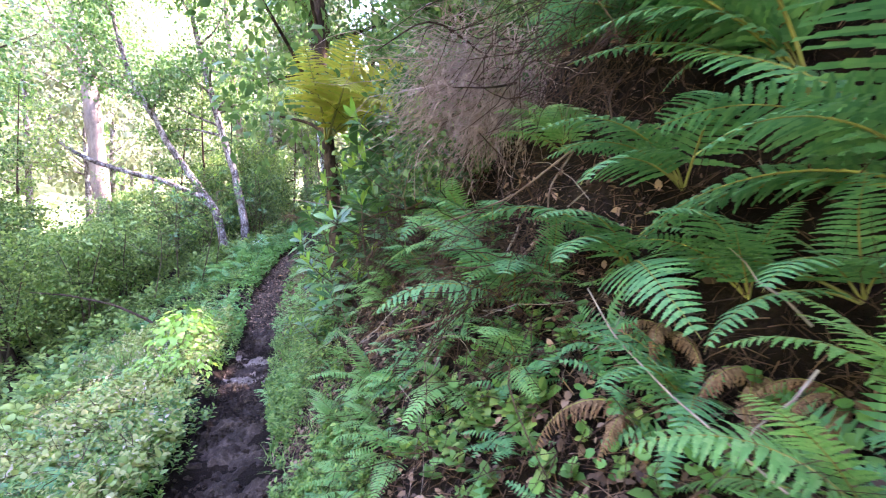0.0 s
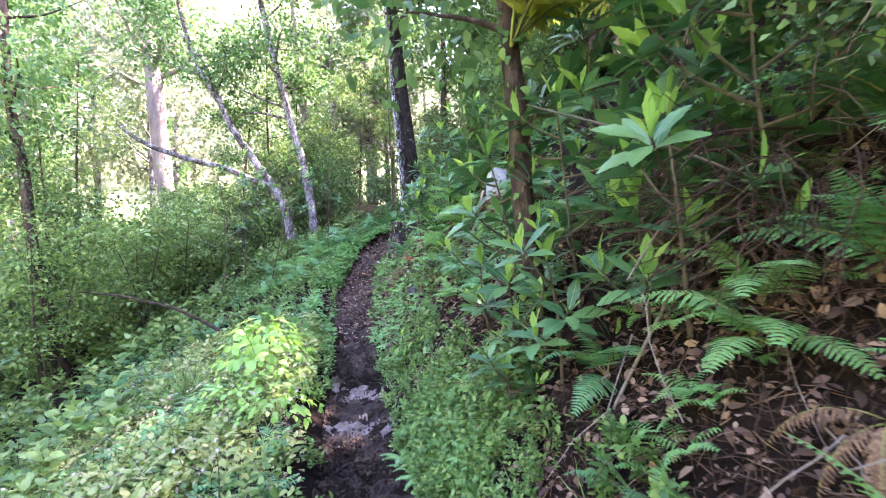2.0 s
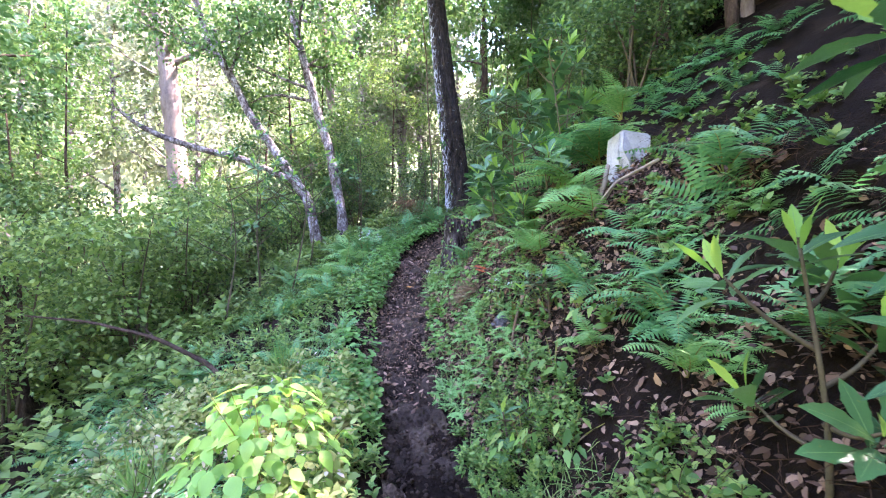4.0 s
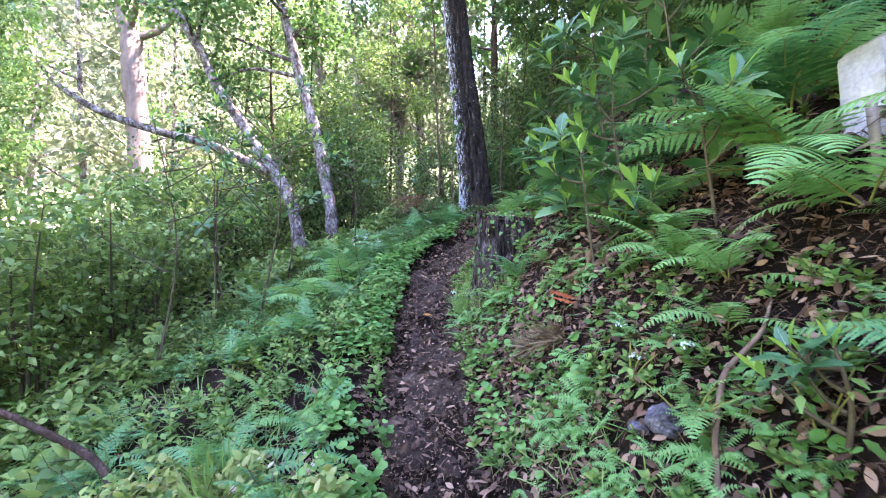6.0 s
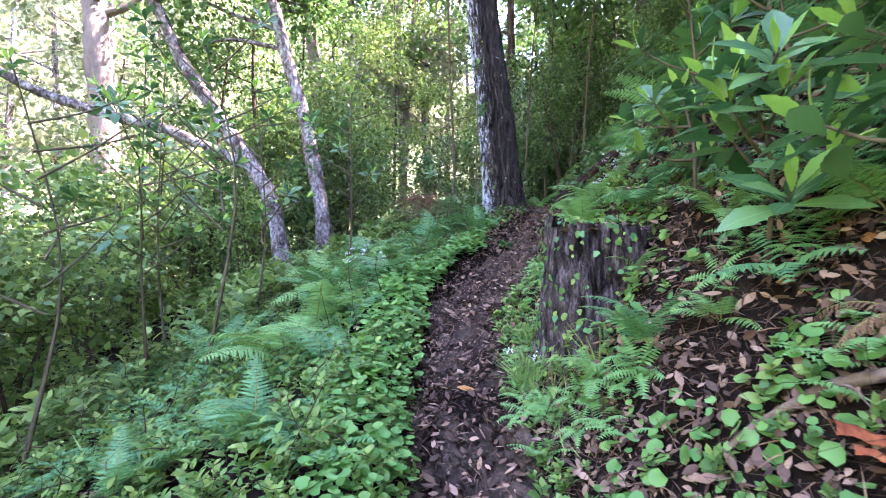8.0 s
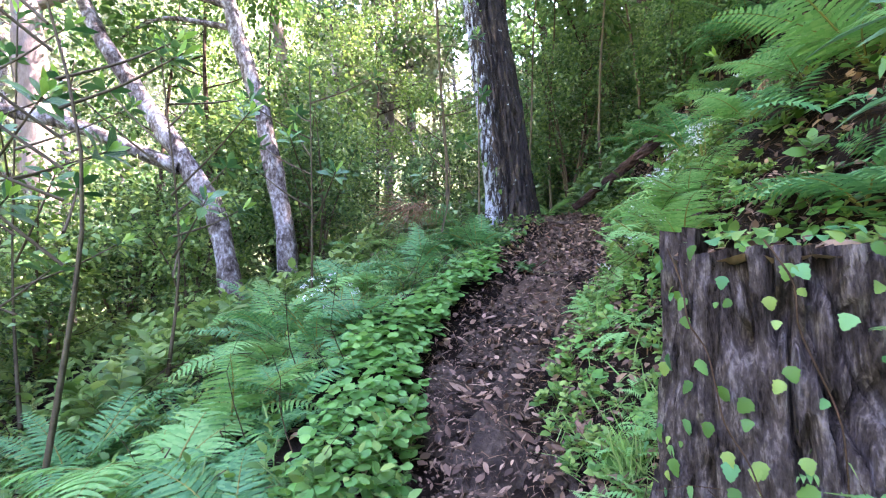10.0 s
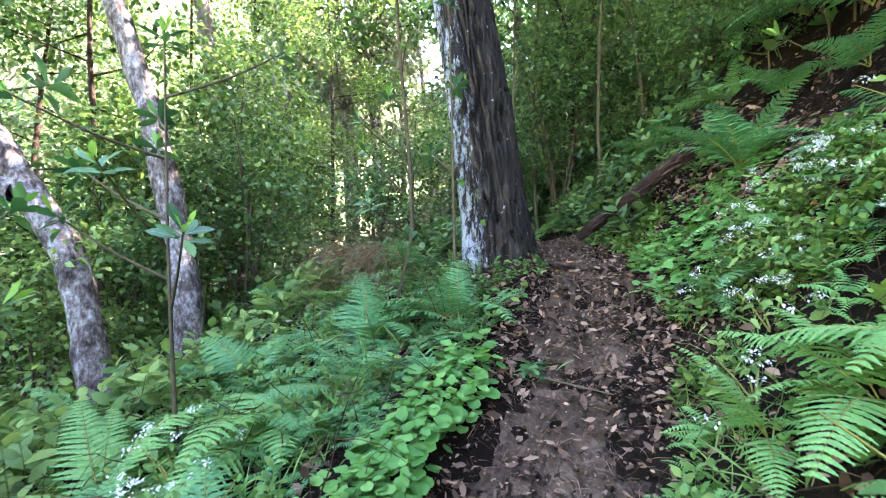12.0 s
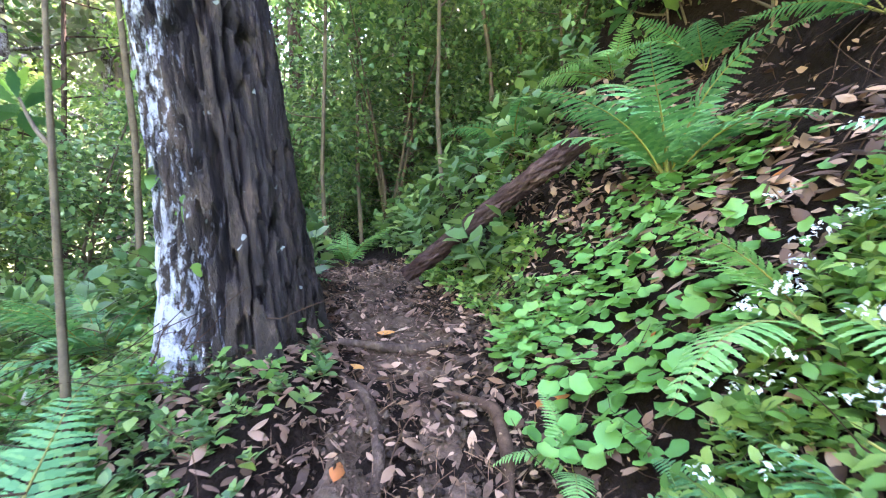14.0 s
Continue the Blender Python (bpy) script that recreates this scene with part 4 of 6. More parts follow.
epiphyte = fern(-1.15, 5.52, 1.45, 9, 299, "yellow", -25, 130, 2.6 - gz(-1.17, 5.52), (-5, 22))
tagged(epiphyte, "fern growing on the bank tree, backlight put in its yellow colour")

# ---- broad-leaved shrubs with whorled shoots ----
def big_leaf(seed, mat, width, curl):
    V, T = leaf_tpl(11, width, 0.22, curl, 0.07, 0.6, 0.75)
    rv, rt = [], []
    for k in range(9):
        s = 0.02 + k * 0.11
        w = 0.008 * (1 - s) + 0.002
        rv += [(-w, s, -curl * s * s + 0.006), (w, s, -curl * s * s + 0.006)]
        if k:
            o = len(V) + 2 * k
            rt += [(o - 2, o - 1, o + 1), (o - 2, o + 1, o)]
    V = np.concatenate([V, rv])
    return mesh_of("leaf", V, np.concatenate([T, rt]), [mat, M_RIB], [0] * len(T) + [1] * len(rt))


OLD = [big_leaf(k, M_LAUREL, 0.36 + 0.05 * k, 0.1 + 0.12 * k) for k in range(3)]
YOUNG = [big_leaf(k, M_LAUREL_YOUNG, 0.30 + 0.05 * k, 0.05 + 0.1 * k) for k in range(2)]


def shoot(ob, tip, way, gg, leaf, count, fresh):
    """A whorl of leaves at a shoot's tip."""
    way = Vector(way).normalized()
    side = way.orthogonal().normalized()
    for k in range(count):
        a = 2.4 * k + gg.normal(0, 0.2)
        young = k >= count - fresh
        rise = (0.15 + 0.85 * k / count) if not young else 1.2
        out = Matrix.Rotation(a, 3, way) @ side
        d = (out * math.cos(rise) + way * math.sin(rise)).normalized()
        zz = (way * math.cos(rise) - out * math.sin(rise)).normalized()
        xx = d.cross(zz)
        m = Matrix((xx, d, zz)).transposed().to_4x4()
        s = leaf * gg.uniform(0.75, 1.15) * (0.8 if young else 1)
        at = Vector(tip) - way * (0.10 * (1 - k / count)) + out * 0.008
        part("leaf", (YOUNG if young else OLD)[int(gg.integers(2 if young else 3))], ob, "", Matrix.Translation(at) @ m @ Matrix.Scale(s, 4))


def shrub(x, y, h, shoots, seed, leaf=0.15, wide=0.4, lean=(0, 0), count=11, fresh=4, low=0.25):
    gg = np.random.default_rng(seed)
    ob = thing("shrub", "evergreen shrub with whorls of glossy toothed leaves", "shrub", Matrix.Translation((x, y, gz(x, y) - 0.04)), "broad-leaved shrubs")
    main = [np.zeros(3), np.array([lean[0] * 0.4, lean[1] * 0.4, h * 0.5]) + gg.normal(0, 0.05 * h, 3), np.array([lean[0], lean[1], h])]
    part("stem", mesh_of("stem", *tube(main, [0.009 + 0.003 * h, 0.008, 0.005], 6, 0.05, seed), [M_STEM], smooth=True), ob)
    shoot(ob, main[2], (lean[0] * 0.4, lean[1] * 0.4, h), gg, leaf, count, fresh)
    for k in range(shoots - 1):
        s = low + (0.92 - low) * k / max(shoots - 1, 1)
        o = main[0] * (1 - s) ** 2 + main[1] * 2 * s * (1 - s) + main[2] * s * s
        a = gg.random() * 6.283
        e = o + np.array([math.cos(a) * wide * gg.uniform(0.5, 1.1), math.sin(a) * wide * gg.uniform(0.5, 1.1), wide * gg.uniform(0.2, 0.8)])
        part("branch", mesh_of("branch", *tube([o, (o + e) / 2 - (0, 0, 0.03), e], [0.009, 0.007, 0.004], 5, 0, k), [M_STEM], smooth=True), ob)
        shoot(ob, e, (e - o) + (0, 0, 0.25), gg, leaf, count, fresh if gg.random() < 0.5 else 2)
    return ob


for k, s in enumerate([
    (-0.45, 4.55, 0.95, 7, 0.16, 0.35), (-0.1, 4.55, 1.3, 12, 0.17, 0.4), (-0.55, 4.75, 0.7, 4, 0.16, 0.3), (-0.9, 5.05, 0.75, 5, 0.13, 0.3), (-0.25, 5.0, 1.2, 9, 0.17, 0.4), (-0.75, 5.35, 1.3, 8, 0.16, 0.4), (-1.15, 5.75, 1.35, 8, 0.15, 0.35),
    (-0.5, 5.9, 1.6, 9, 0.17, 0.5), (-1.3, 6.25, 0.8, 5, 0.14, 0.3), (-0.95, 5.3, 0.45, 4, 0.12, 0.25), (-1.15, 5.25, 0.35, 4, 0.11, 0.22), (-0.3, 6.6, 1.7, 8, 0.16, 0.45), (0.2, 4.6, 1.5, 11, 0.16, 0.45),
    (-2.55, 10.75, 0.85, 7, 0.17, 0.32), (-2.2, 10.2, 1.0, 6, 0.16, 0.32), (-2.15, 11.2, 1.3, 8, 0.18, 0.45), (-1.7, 10.75, 1.5, 8, 0.18, 0.45), (-2.6, 11.4, 0.7, 5, 0.15, 0.3), (-2.3, 12.0, 1.4, 8, 0.17, 0.45),
    (-1.9, 9.5, 0.8, 5, 0.15, 0.3), (-2.46, 10.0, 0.85, 4, 0.15, 0.25), (-1.1, 15.05, 0.75, 4, 0.14, 0.35), (-1.05, 15.85, 0.85, 4, 0.14, 0.35), (-1.05, 16.6, 0.8, 4, 0.14, 0.35), (-2.15, 9.65, 0.4, 3, 0.14, 0.2), (-1.5, 12.6, 1.8, 9, 0.17, 0.5), (-2.3, 7.75, 0.35, 3, 0.10, 0.2), (-2.0, 8.35, 0.4, 4, 0.09, 0.22), 
    (-6.9, 12.4, 3.0, 18, 0.15, 0.8), (-6.4, 13.3, 2.6, 16, 0.14, 0.8), (-6.2, 12.2, 2.9, 18, 0.13, 0.8), (-6.8, 11.2, 2.8, 14, 0.13, 0.8), (-5.7, 14.3, 2.4, 14, 0.12, 0.7), (-4.75, 15.75, 1.9, 10, 0.13, 0.5), 
    (-7.2, 13.0, 3.2, 16, 0.13, 0.8), (-4.2, 15.5, 2.4, 8, 0.12, 0.4),
]):
    x, y, h, n, leaf, wide = s
    leaf, n = (leaf * 1.3, n + 1) if x > -3.5 else (leaf, int(n * (0.66 if x < -5.5 else 0.4)))
    shrub(x, y, h, n, 400 + k, leaf, wide, (-0.12 * h if x > -3.5 else 0.05, -0.05 * h), low=0.25 if h < 1.9 else 0.4)


# ---- low growth ----
def sown(n, y0, y1, u0, u1, seed, lift, tilt=0.45, keep=None, where=None):
    """Points scattered beside the trail, with leaf directions that follow the ground."""
    gg = np.random.default_rng(seed)
    y = gg.uniform(y0, y1, n)
    u = gg.uniform(u0, u1, n)
    x = trail_x(y) + u
    if where is not None:
        ok = where(x, y, u)
        x, y, u = x[ok], y[ok], u[ok]
    if keep is not None:
        ok = (rough(x * keep[0] + seed, y * keep[0]) + gg.normal(0, 0.12, len(x))) > keep[1]
        x, y = x[ok], y[ok]
    nrm = ground_normal(x, y)
    z = ground_z(x, y) + gg.uniform(lift[0], lift[1], len(x))
    P = np.stack([x, y, z], -1) + nrm * 0.01
    up = unit(nrm * 0.5 + (0, 0, 0.6) + gg.normal(0, tilt, nrm.shape))
    axis = gg.normal(0, 1, nrm.shape)
    axis = axis - up * np.sum(axis * up, 1, keepdims=True)
    return P, axis, up, gg


def cover(name, label, category, n, y0, y1, u0, u1, seed, tpl, size, lift, mat, tilt=0.45, keep=None, where=None, rise=0.0, stand=False):
    P, axis, up, gg = sown(n, y0, y1, u0, u1, seed, lift, tilt, keep, where)
    if stand:
        axis, up = unit(up + (0, 0, 0.5)), axis
    V, T = spread(tpl, P, axis + up * rise, up, gg.uniform(size[0], size[1], len(P)))
    return tagged(new(name, mesh_of(name, V, T, [mat])), label, category, kind="stuff")


edge = lambda x, y, u: np.abs(u) > np.interp(y, [4, 7, 12.8, 13.3, 15.5], [0.36, 0.27, 0.30, 0.44, 0.50]) + 0.03 * np.sin(y * 7)
cover("bank_herbs", "small green herbs and mosses covering the bank", "herbs", 5200, 3.0, 8.2, 0.25, 1.0, 501, SPRIG, (0.05, 0.16), (-0.01, 0.01), M_HERB, 0.45, (1.1, 0.06), edge, 0.0, True)
cover("bank_herbs", "fine pale herbs on the steep bank", "herbs", 3400, 2.6, 8.6, 0.25, 0.95, 502, SPRIG_TALL, (0.06, 0.16), (-0.01, 0.01), M_HERB, 0.5, (1.7, 0.12), edge, 0.0, True)
cover("bank_fernlets", "tiny feathery ferns covering the bank", "ferns", 2000, 2.6, 13.8, 0.3, 2.0, 532, FERNLET, (0.08, 0.2), (-0.01, 0.02), M_FERN_LIGHT, 0.35, (1.4, 0.16), edge, 0.0, True)
cover("bank_herbs", "scattered green herbs on the leaf-strewn bank", "herbs", 2200, 8.2, 13.4, 0.25, 1.5, 531, SPRIG_LOW, (0.04, 0.10), (-0.01, 0.01), M_HERB, 0.4, (1.3, 0.0), edge, 0.0, True)
cover("upper_bank_herbs", "mixed green herbs on the upper bank", "herbs", 2600, 4.5, 19, 0.9, 4.0, 503, SPRIG_LOW, (0.05, 0.14), (-0.01, 0.02), M_HERB, 0.4, (0.9, 0.02), lambda x, y, u: ((y > 6.8) & (y < 8.6)) | (y > 17.8) | ((u > 1.7) & (y < 13.6)) | ((y > 11.2) & (y < 13.6)), 0.0, True)
cover("upper_bank_fernlets", "small ferns on the upper bank", "ferns", 900, 4.5, 20, 1.2, 4.5, 533, FERNLET, (0.15, 0.4), (-0.01, 0.02), M_FERN, 0.4, (1.0, 0.0), lambda x, y, u: (y < 14.6) | (y > 17.8), 0.0, True)
cover("slope_herbs", "low green herbs on the slope below the trail", "herbs", 9000, 2.0, 17, -3.8, -0.3, 504, SPRIG, (0.06, 0.2), (-0.01, 0.01), M_HERB, 0.35, (1.2, -0.15), lambda x, y, u: edge(x, y, u) & ((y < 12.3) | (u < -1.0)), 0.0, True)
cover("slope_fernlets", "small ferns on the slope below the trail", "ferns", 2600, 4, 18, -4.5, -0.6, 534, FERNLET, (0.12, 0.34), (-0.01, 0.02), M_FERN, 0.35, (1.0, 0.0), edge, 0.0, True)
cover("slope_herbs", "herbs beside the trail with sunlight in their pale leaf colour", "herbs", 5200, 3.0, 9.2, -3.2, -0.5, 505, SPRIG, (0.06, 0.26), (-0.01, 0.01), M_HERB_SUNLIT, 0.45, (1.0, 0.06), edge, 0.0, True)
cover("slope_herbs", "low leaves beside the trail with sunlight in their pale colour", "herbs", 11000, 3.0, 9.0, -3.2, -0.45, 535, HEX, (0.02, 0.06), (0.0, 0.2), M_HERB_SUNLIT, 0.5, (1.3, 0.05), edge)
cover("pale_dry_leaves", "dry leaves among the herbs, paled to look sunlit", "leaf litter", 4600, 3.2, 9.2, -3.4, -0.5, 537, HEX, (0.02, 0.06), (0.04, 0.24), M_STRAW, 0.6, (1.4, 0.0), edge)
cover("bank_herbs", "leafy herbs in the shade under the ferns", "herbs", 260, 1.2, 3.6, 0.72, 1.7, 538, SPRIG_LOW, (0.06, 0.14), (-0.01, 0.01), M_HERB, 0.4, None, None, 0.0, True)
cover("bank_fernlets", "small ferns in the shade of the bank", "ferns", 70, 1.2, 3.8, 0.72, 1.8, 539, FERNLET, (0.14, 0.32), (-0.01, 0.02), M_FERN, 0.35, None, None, 0.0, True)
cover("bank_herbs", "low herbs under the fallen log", "herbs", 900, 15.8, 17.8, 0.35, 1.3, 540, SPRIG_LOW, (0.05, 0.12), (-0.01, 0.01), M_HERB, 0.4, (1.4, -0.2), None, 0.0, True)
cover("lower_slope_herbs", "green undergrowth on the lower slope", "herbs", 6500, 2, 24, -12, -2.5, 506, SPRIG, (0.18, 0.5), (-0.02, 0.02), M_BUSH_LIGHT, 0.35, (0.8, -0.15), None, 0.0, True)
cover("flowering_herbs", "green herbs with small white flowers beside the trail", "herbs", 1300, 13.3, 14.8, 0.45, 1.5, 536, SPRIG, (0.08, 0.17), (-0.01, 0.01), M_HERB, 0.3, (1.1, -0.2), edge, 0.0, True)
cover("round_leaf_herbs", "carpet of bright round leaves along the trail", "herbs", 3900, 8.0, 14.2, -0.72, -0.26, 507, DISC, (0.035, 0.07), (0.02, 0.15), M_CLOVER, 0.3, (0.9, -0.3), edge)
cover("round_leaf_herbs", "bright patch of large round leaves beside the trail", "herbs", 700, 12.5, 14.5, -0.85, -0.36, 515, DISC, (0.05, 0.085), (0.03, 0.12), M_CLOVER, 0.25, (0.9, -0.35), edge)
cover("round_leaf_herbs", "patch of bright round leaves on the bank", "herbs", 1900, 14.5, 16.6, 0.3, 1.5, 508, DISC, (0.04, 0.085), (0.02, 0.12), M_CLOVER, 0.3, (1.2, -0.4), lambda x, y, u: (x + 2.3) ** 2 + (y - 15.5) ** 2 < 0.42)
cover("round_leaf_herbs", "round lobed leaves in the shade of the bank", "herbs", 420, 1.4, 2.8, 1.1, 1.8, 509, DISC, (0.035, 0.06), (0.02, 0.10), M_CLOVER, 0.35, (1.5, -0.1))
cover("round_leaf_herbs", "round green leaves scattered on the bank", "herbs", 2600, 8, 14, 0.35, 1.2, 510, DISC, (0.03, 0.07), (0.01, 0.08), M_CLOVER, 0.35, (1.3, 0.1))
cover("shade_herbs", "green herbs at the foot of the great tree", "herbs", 520, 14.3, 16.6, -1.3, -0.42, 511, BROAD, (0.035, 0.08), (0.0, 0.1), M_HERB, 0.4, (1.4, -0.2), edge)
cover("forest_floor_herbs", "dark green herbs in the shade under the trees", "herbs", 4500, 16.5, 30, -5, 4.5, 512, SPRIG, (0.2, 0.5), (-0.02, 0.02), M_BUSH, 0.35, None, lambda x, y, u: np.abs(u) > 0.42, 0.0, True)
# brown bracken drawn in pale straw, which stands for sun on the slope
cover("dry_bracken", "dry bracken and dead leaves, pale straw colour standing for sunlight", "bracken", 4200, 16.0, 20, -4.8, -1.7, 543, DEAD, (0.03, 0.09), (0.0, 0.14), M_STRAW, 0.6, (1.1, -0.1))
cover("grass", "thin grass along the trail", "grass", 5200, 4, 14.5, 0.3, 0.85, 513, BLADE, (0.08, 0.2), (0.0, 0.01), M_GRASS, 0.4, (1.6, 0.12), edge, 0.9)
cover("grass", "pale grass on the slope", "grass", 9000, 3, 15, -3, -0.6, 514, BLADE, (0.1, 0.28), (0.0, 0.02), M_GRASS, 0.4, (1.3, 0.05), edge, 1.1)

# fallen leaves
cover("leaf_litter", "brown dead leaves scattered on the trail", "leaf litter", 4200, 8.5, 18.5, -0.45, 0.5, 521, DEAD, (0.02, 0.075), (0.0, 0.025), M_LITTER, 0.5, (0.9, -0.35))
cover("leaf_litter", "crumbled brown leaf fragments trodden into the trail", "leaf litter", 9000, 9.0, 18.5, -0.5, 0.65, 525, HEX, (0.008, 0.03), (0.0, 0.012), M_LITTER, 0.4, (1.3, -0.2))
cover("leaf_litter", "dry brown leaves caught on the bank", "leaf litter", 17000, 0.8, 17, 0.35, 2.4, 522, HEX, (0.02, 0.07), (0.0, 0.04), M_LITTER, 0.45, (1.4, -0.12))
cover("leaf_litter", "dry brown leaves on the slope", "leaf litter", 9000, 3, 18, -4, -0.4, 523, HEX, (0.025, 0.08), (0.0, 0.04), M_LITTER, 0.4, (1.2, 0.05))
cover("leaf_litter", "dead leaves covering the ground above the fern", "leaf litter", 1900, 14.2, 17.6, 0.9, 1.7, 524, DEAD, (0.04, 0.11), (0.0, 0.04), M_LITTER, 0.4)
cover("leaf_litter", "thick brown leaf litter lying on the open bank", "leaf litter", 9000, 7.6, 11.8, 0.45, 2.2, 526, DEAD, (0.022, 0.075), (0.0, 0.04), M_LITTER, 0.5)
cover("leaf_litter", "needle litter and dead leaves on the shaded bank", "leaf litter", 4500, 1.0, 7.0, 0.5, 1.8, 527, HEX, (0.02, 0.07), (0.0, 0.04), M_LITTER, 0.5)
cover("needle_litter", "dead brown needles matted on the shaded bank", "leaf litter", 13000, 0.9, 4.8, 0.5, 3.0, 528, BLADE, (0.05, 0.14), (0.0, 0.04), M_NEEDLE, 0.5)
cover("needle_litter", "dead needles and bits of twig on the open bank", "leaf litter", 9000, 7.6, 13.0, 0.4, 2.2, 529, BLADE, (0.05, 0.14), (0.0, 0.03), M_NEEDLE, 0.5)
cover("needle_litter", "dead needles trodden into the trail", "leaf litter", 5000, 9.0, 18.0, -0.5, 0.6, 530, BLADE, (0.04, 0.11), (0.0, 0.015), M_NEEDLE, 0.3)
cover("leaf_litter", "dead leaves and dark soil at the foot of the great tree", "leaf litter", 2600, 14.2, 17.0, -1.7, -0.4, 541, DEAD, (0.02, 0.08), (0.0, 0.03), M_LITTER, 0.5)
cover("shade_herbs", "small dark herbs at the foot of the great tree", "herbs", 700, 14.2, 16.8, -1.7, -0.45, 542, SPRIG_LOW, (0.04, 0.11), (-0.01, 0.01), M_BUSH, 0.4, (1.4, -0.2), None, 0.0, True)


# ---- dead wood, stump, log, block and small things ----
def twig_mesh(name, P, way, length, radius, mats, seed, bend=0.35, steps=5, sag=0.0):
    """Many thin bent twigs in one mesh."""
    gg = np.random.default_rng(seed)
    n = len(P)
    d = unit(way)
    pts = [P]
    for k in range(steps - 1):
        d = unit(d + gg.normal(0, bend, (n, 3)) + (0, 0, -sag))
        pts.append(pts[-1] + d * (length / (steps - 1))[:, None])
    pts = np.stack(pts, 1)
    a = unit(np.cross(way, gg.normal(0, 1, (n, 3))))
    b = unit(np.cross(way, a))
    r = radius[:, None] * np.linspace(1, 0.35, steps)[None]
    ring = [pts + r[..., None] * (math.cos(t) * a + math.sin(t) * b)[:, None] for t in (0, 2.094, 4.189)]
    V = np.stack(ring, 2).reshape(-1, 3)
    T = []
    for k in range(steps - 1):
        for j in range(3):
            p, q = 3 * k + j, 3 * k + (j + 1) % 3
            T += [(p, q, q + 3), (p, q + 3, p + 3)]
    T = (np.array(T)[None] + (np.arange(n) * 3 * steps)[:, None, None]).reshape(-1, 3)
    return mesh_of(name, V, T, mats)


def twigs(label, n, y0, y1, u0, u1, seed, length, radius, mat, lift=(0, 0.15), keep=None, down=0.3, sag=0.12):
    P, axis, up, gg = sown(n, y0, y1, u0, u1, seed, lift, 0.5, keep)
    way = unit(unit(axis) + (-0.35, 0, -down))
    me = twig_mesh("dead_twigs", P, way, gg.uniform(*length, len(P)), gg.uniform(*radius, len(P)), [mat], seed, 0.3, 5, sag)
    return tagged(new("dead_twigs", me), label, "twigs", kind="stuff")


twigs("tangled brown dead twigs hanging on the bank", 4800, 0.6, 6.6, 0.75, 3.4, 601, (0.1, 0.5), (0.0012, 0.003), M_TWIG, (0, 0.3))
twigs("pale dry twigs on the bank", 70, 0.6, 6.6, 0.8, 2.4, 602, (0.25, 0.8), (0.002, 0.006), M_TWIG_PALE, (0.05, 0.3), None, 0.1)
twigs("brown stalks and twigs among the bank plants", 2600, 6.5, 14.5, 0.45, 2.6, 603, (0.08, 0.35), (0.001, 0.0025), M_TWIG, (0, 0.15))
twigs("dry twigs and stalks on the slope below the trail", 2600, 3, 17, -5, -0.6, 604, (0.1, 0.6), (0.0012, 0.004), M_TWIG, (0, 0.3), None, -0.2)
twigs("tall pale dry stalks among the sunlit herbs", 420, 3, 9.5, -3.4, -0.6, 607, (0.2, 0.55), (0.001, 0.0025), M_TWIG_PALE, (0, 0.05), None, -1.2, 0.05)
twigs("thin brown twigs on the leaf-covered ground", 700, 14, 18.5, 0.5, 3.2, 605, (0.1, 0.5), (0.0015, 0.004), M_TWIG, (0, 0.1))
twigs("short twigs trodden into the trail", 260, 8, 17, -0.4, 0.4, 606, (0.05, 0.25), (0.0015, 0.004), M_TWIG, (0.0, 0.015), None, 0.0, 0.0)


def heap(x, y, z, size, count, seed, label, mat, flow=(-0.6, -0.5, -0.6), boughs=9):
    """A brush heap: fine dead twigs that hang one way, and some stout boughs."""
    gg = np.random.default_rng(seed)
    ob = thing("brushwood_heap", label, "brushwood", Matrix.Translation((x, y, z)))
    P = gg.normal(0, 0.45, (count, 3)) * size
    way = unit(np.array(flow) + gg.normal(0, 0.45, (count, 3)))
    part("brush", twig_mesh("brush", P, way, gg.uniform(0.15, 0.6, count), gg.uniform(0.0014, 0.0045, count), [mat], seed, 0.28, 6, 0.12), ob)["kind"] = "stuff"
    for k in range(boughs):
        o = gg.normal(0, 0.4, 3) * size + (0.25, 0.2, 0.2)
        d = unit(np.array(flow) + gg.normal(0, 0.5, 3))
        e = o + d * gg.uniform(0.5, 1.0)
        part("bough", mesh_of("bough", *tube([o, (o + e) / 2 + gg.normal(0, 0.08, 3), e], [0.008, 0.006, 0.003], 6, 0.1, k), [M_TWIG_PALE if k % 3 == 0 else M_TWIG], smooth=True), ob)
    return ob


heap(0.45, 3.85, 2.62, np.array((0.5, 0.5, 0.45)), 2000, 611, "great tangle of brown dead brushwood overhanging the bank", M_BRUSH)
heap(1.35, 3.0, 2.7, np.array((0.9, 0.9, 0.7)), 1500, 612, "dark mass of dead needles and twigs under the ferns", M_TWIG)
heap(0.6, 3.2, 1.3, np.array((0.5, 0.8, 0.45)), 700, 613, "heap of dry needles and twigs on the bank", M_TWIG)
heap(-0.2, 4.6, 1.5, np.array((0.4, 0.7, 0.35)), 500, 614, "brown brush between the shrubs", M_TWIG)
heap(-1.6, 13.7, 2.7, np.array((0.4, 0.45, 0.13)), 420, 615, "heap of dry reddish bracken above the stump", M_FERN_DRY, boughs=0)
heap(-4.95, 15.6, 2.62, np.array((0.34, 0.3, 0.12)), 240, 616, "heap of dry reddish bracken beside the great tree", M_FERN_DRY, boughs=0)


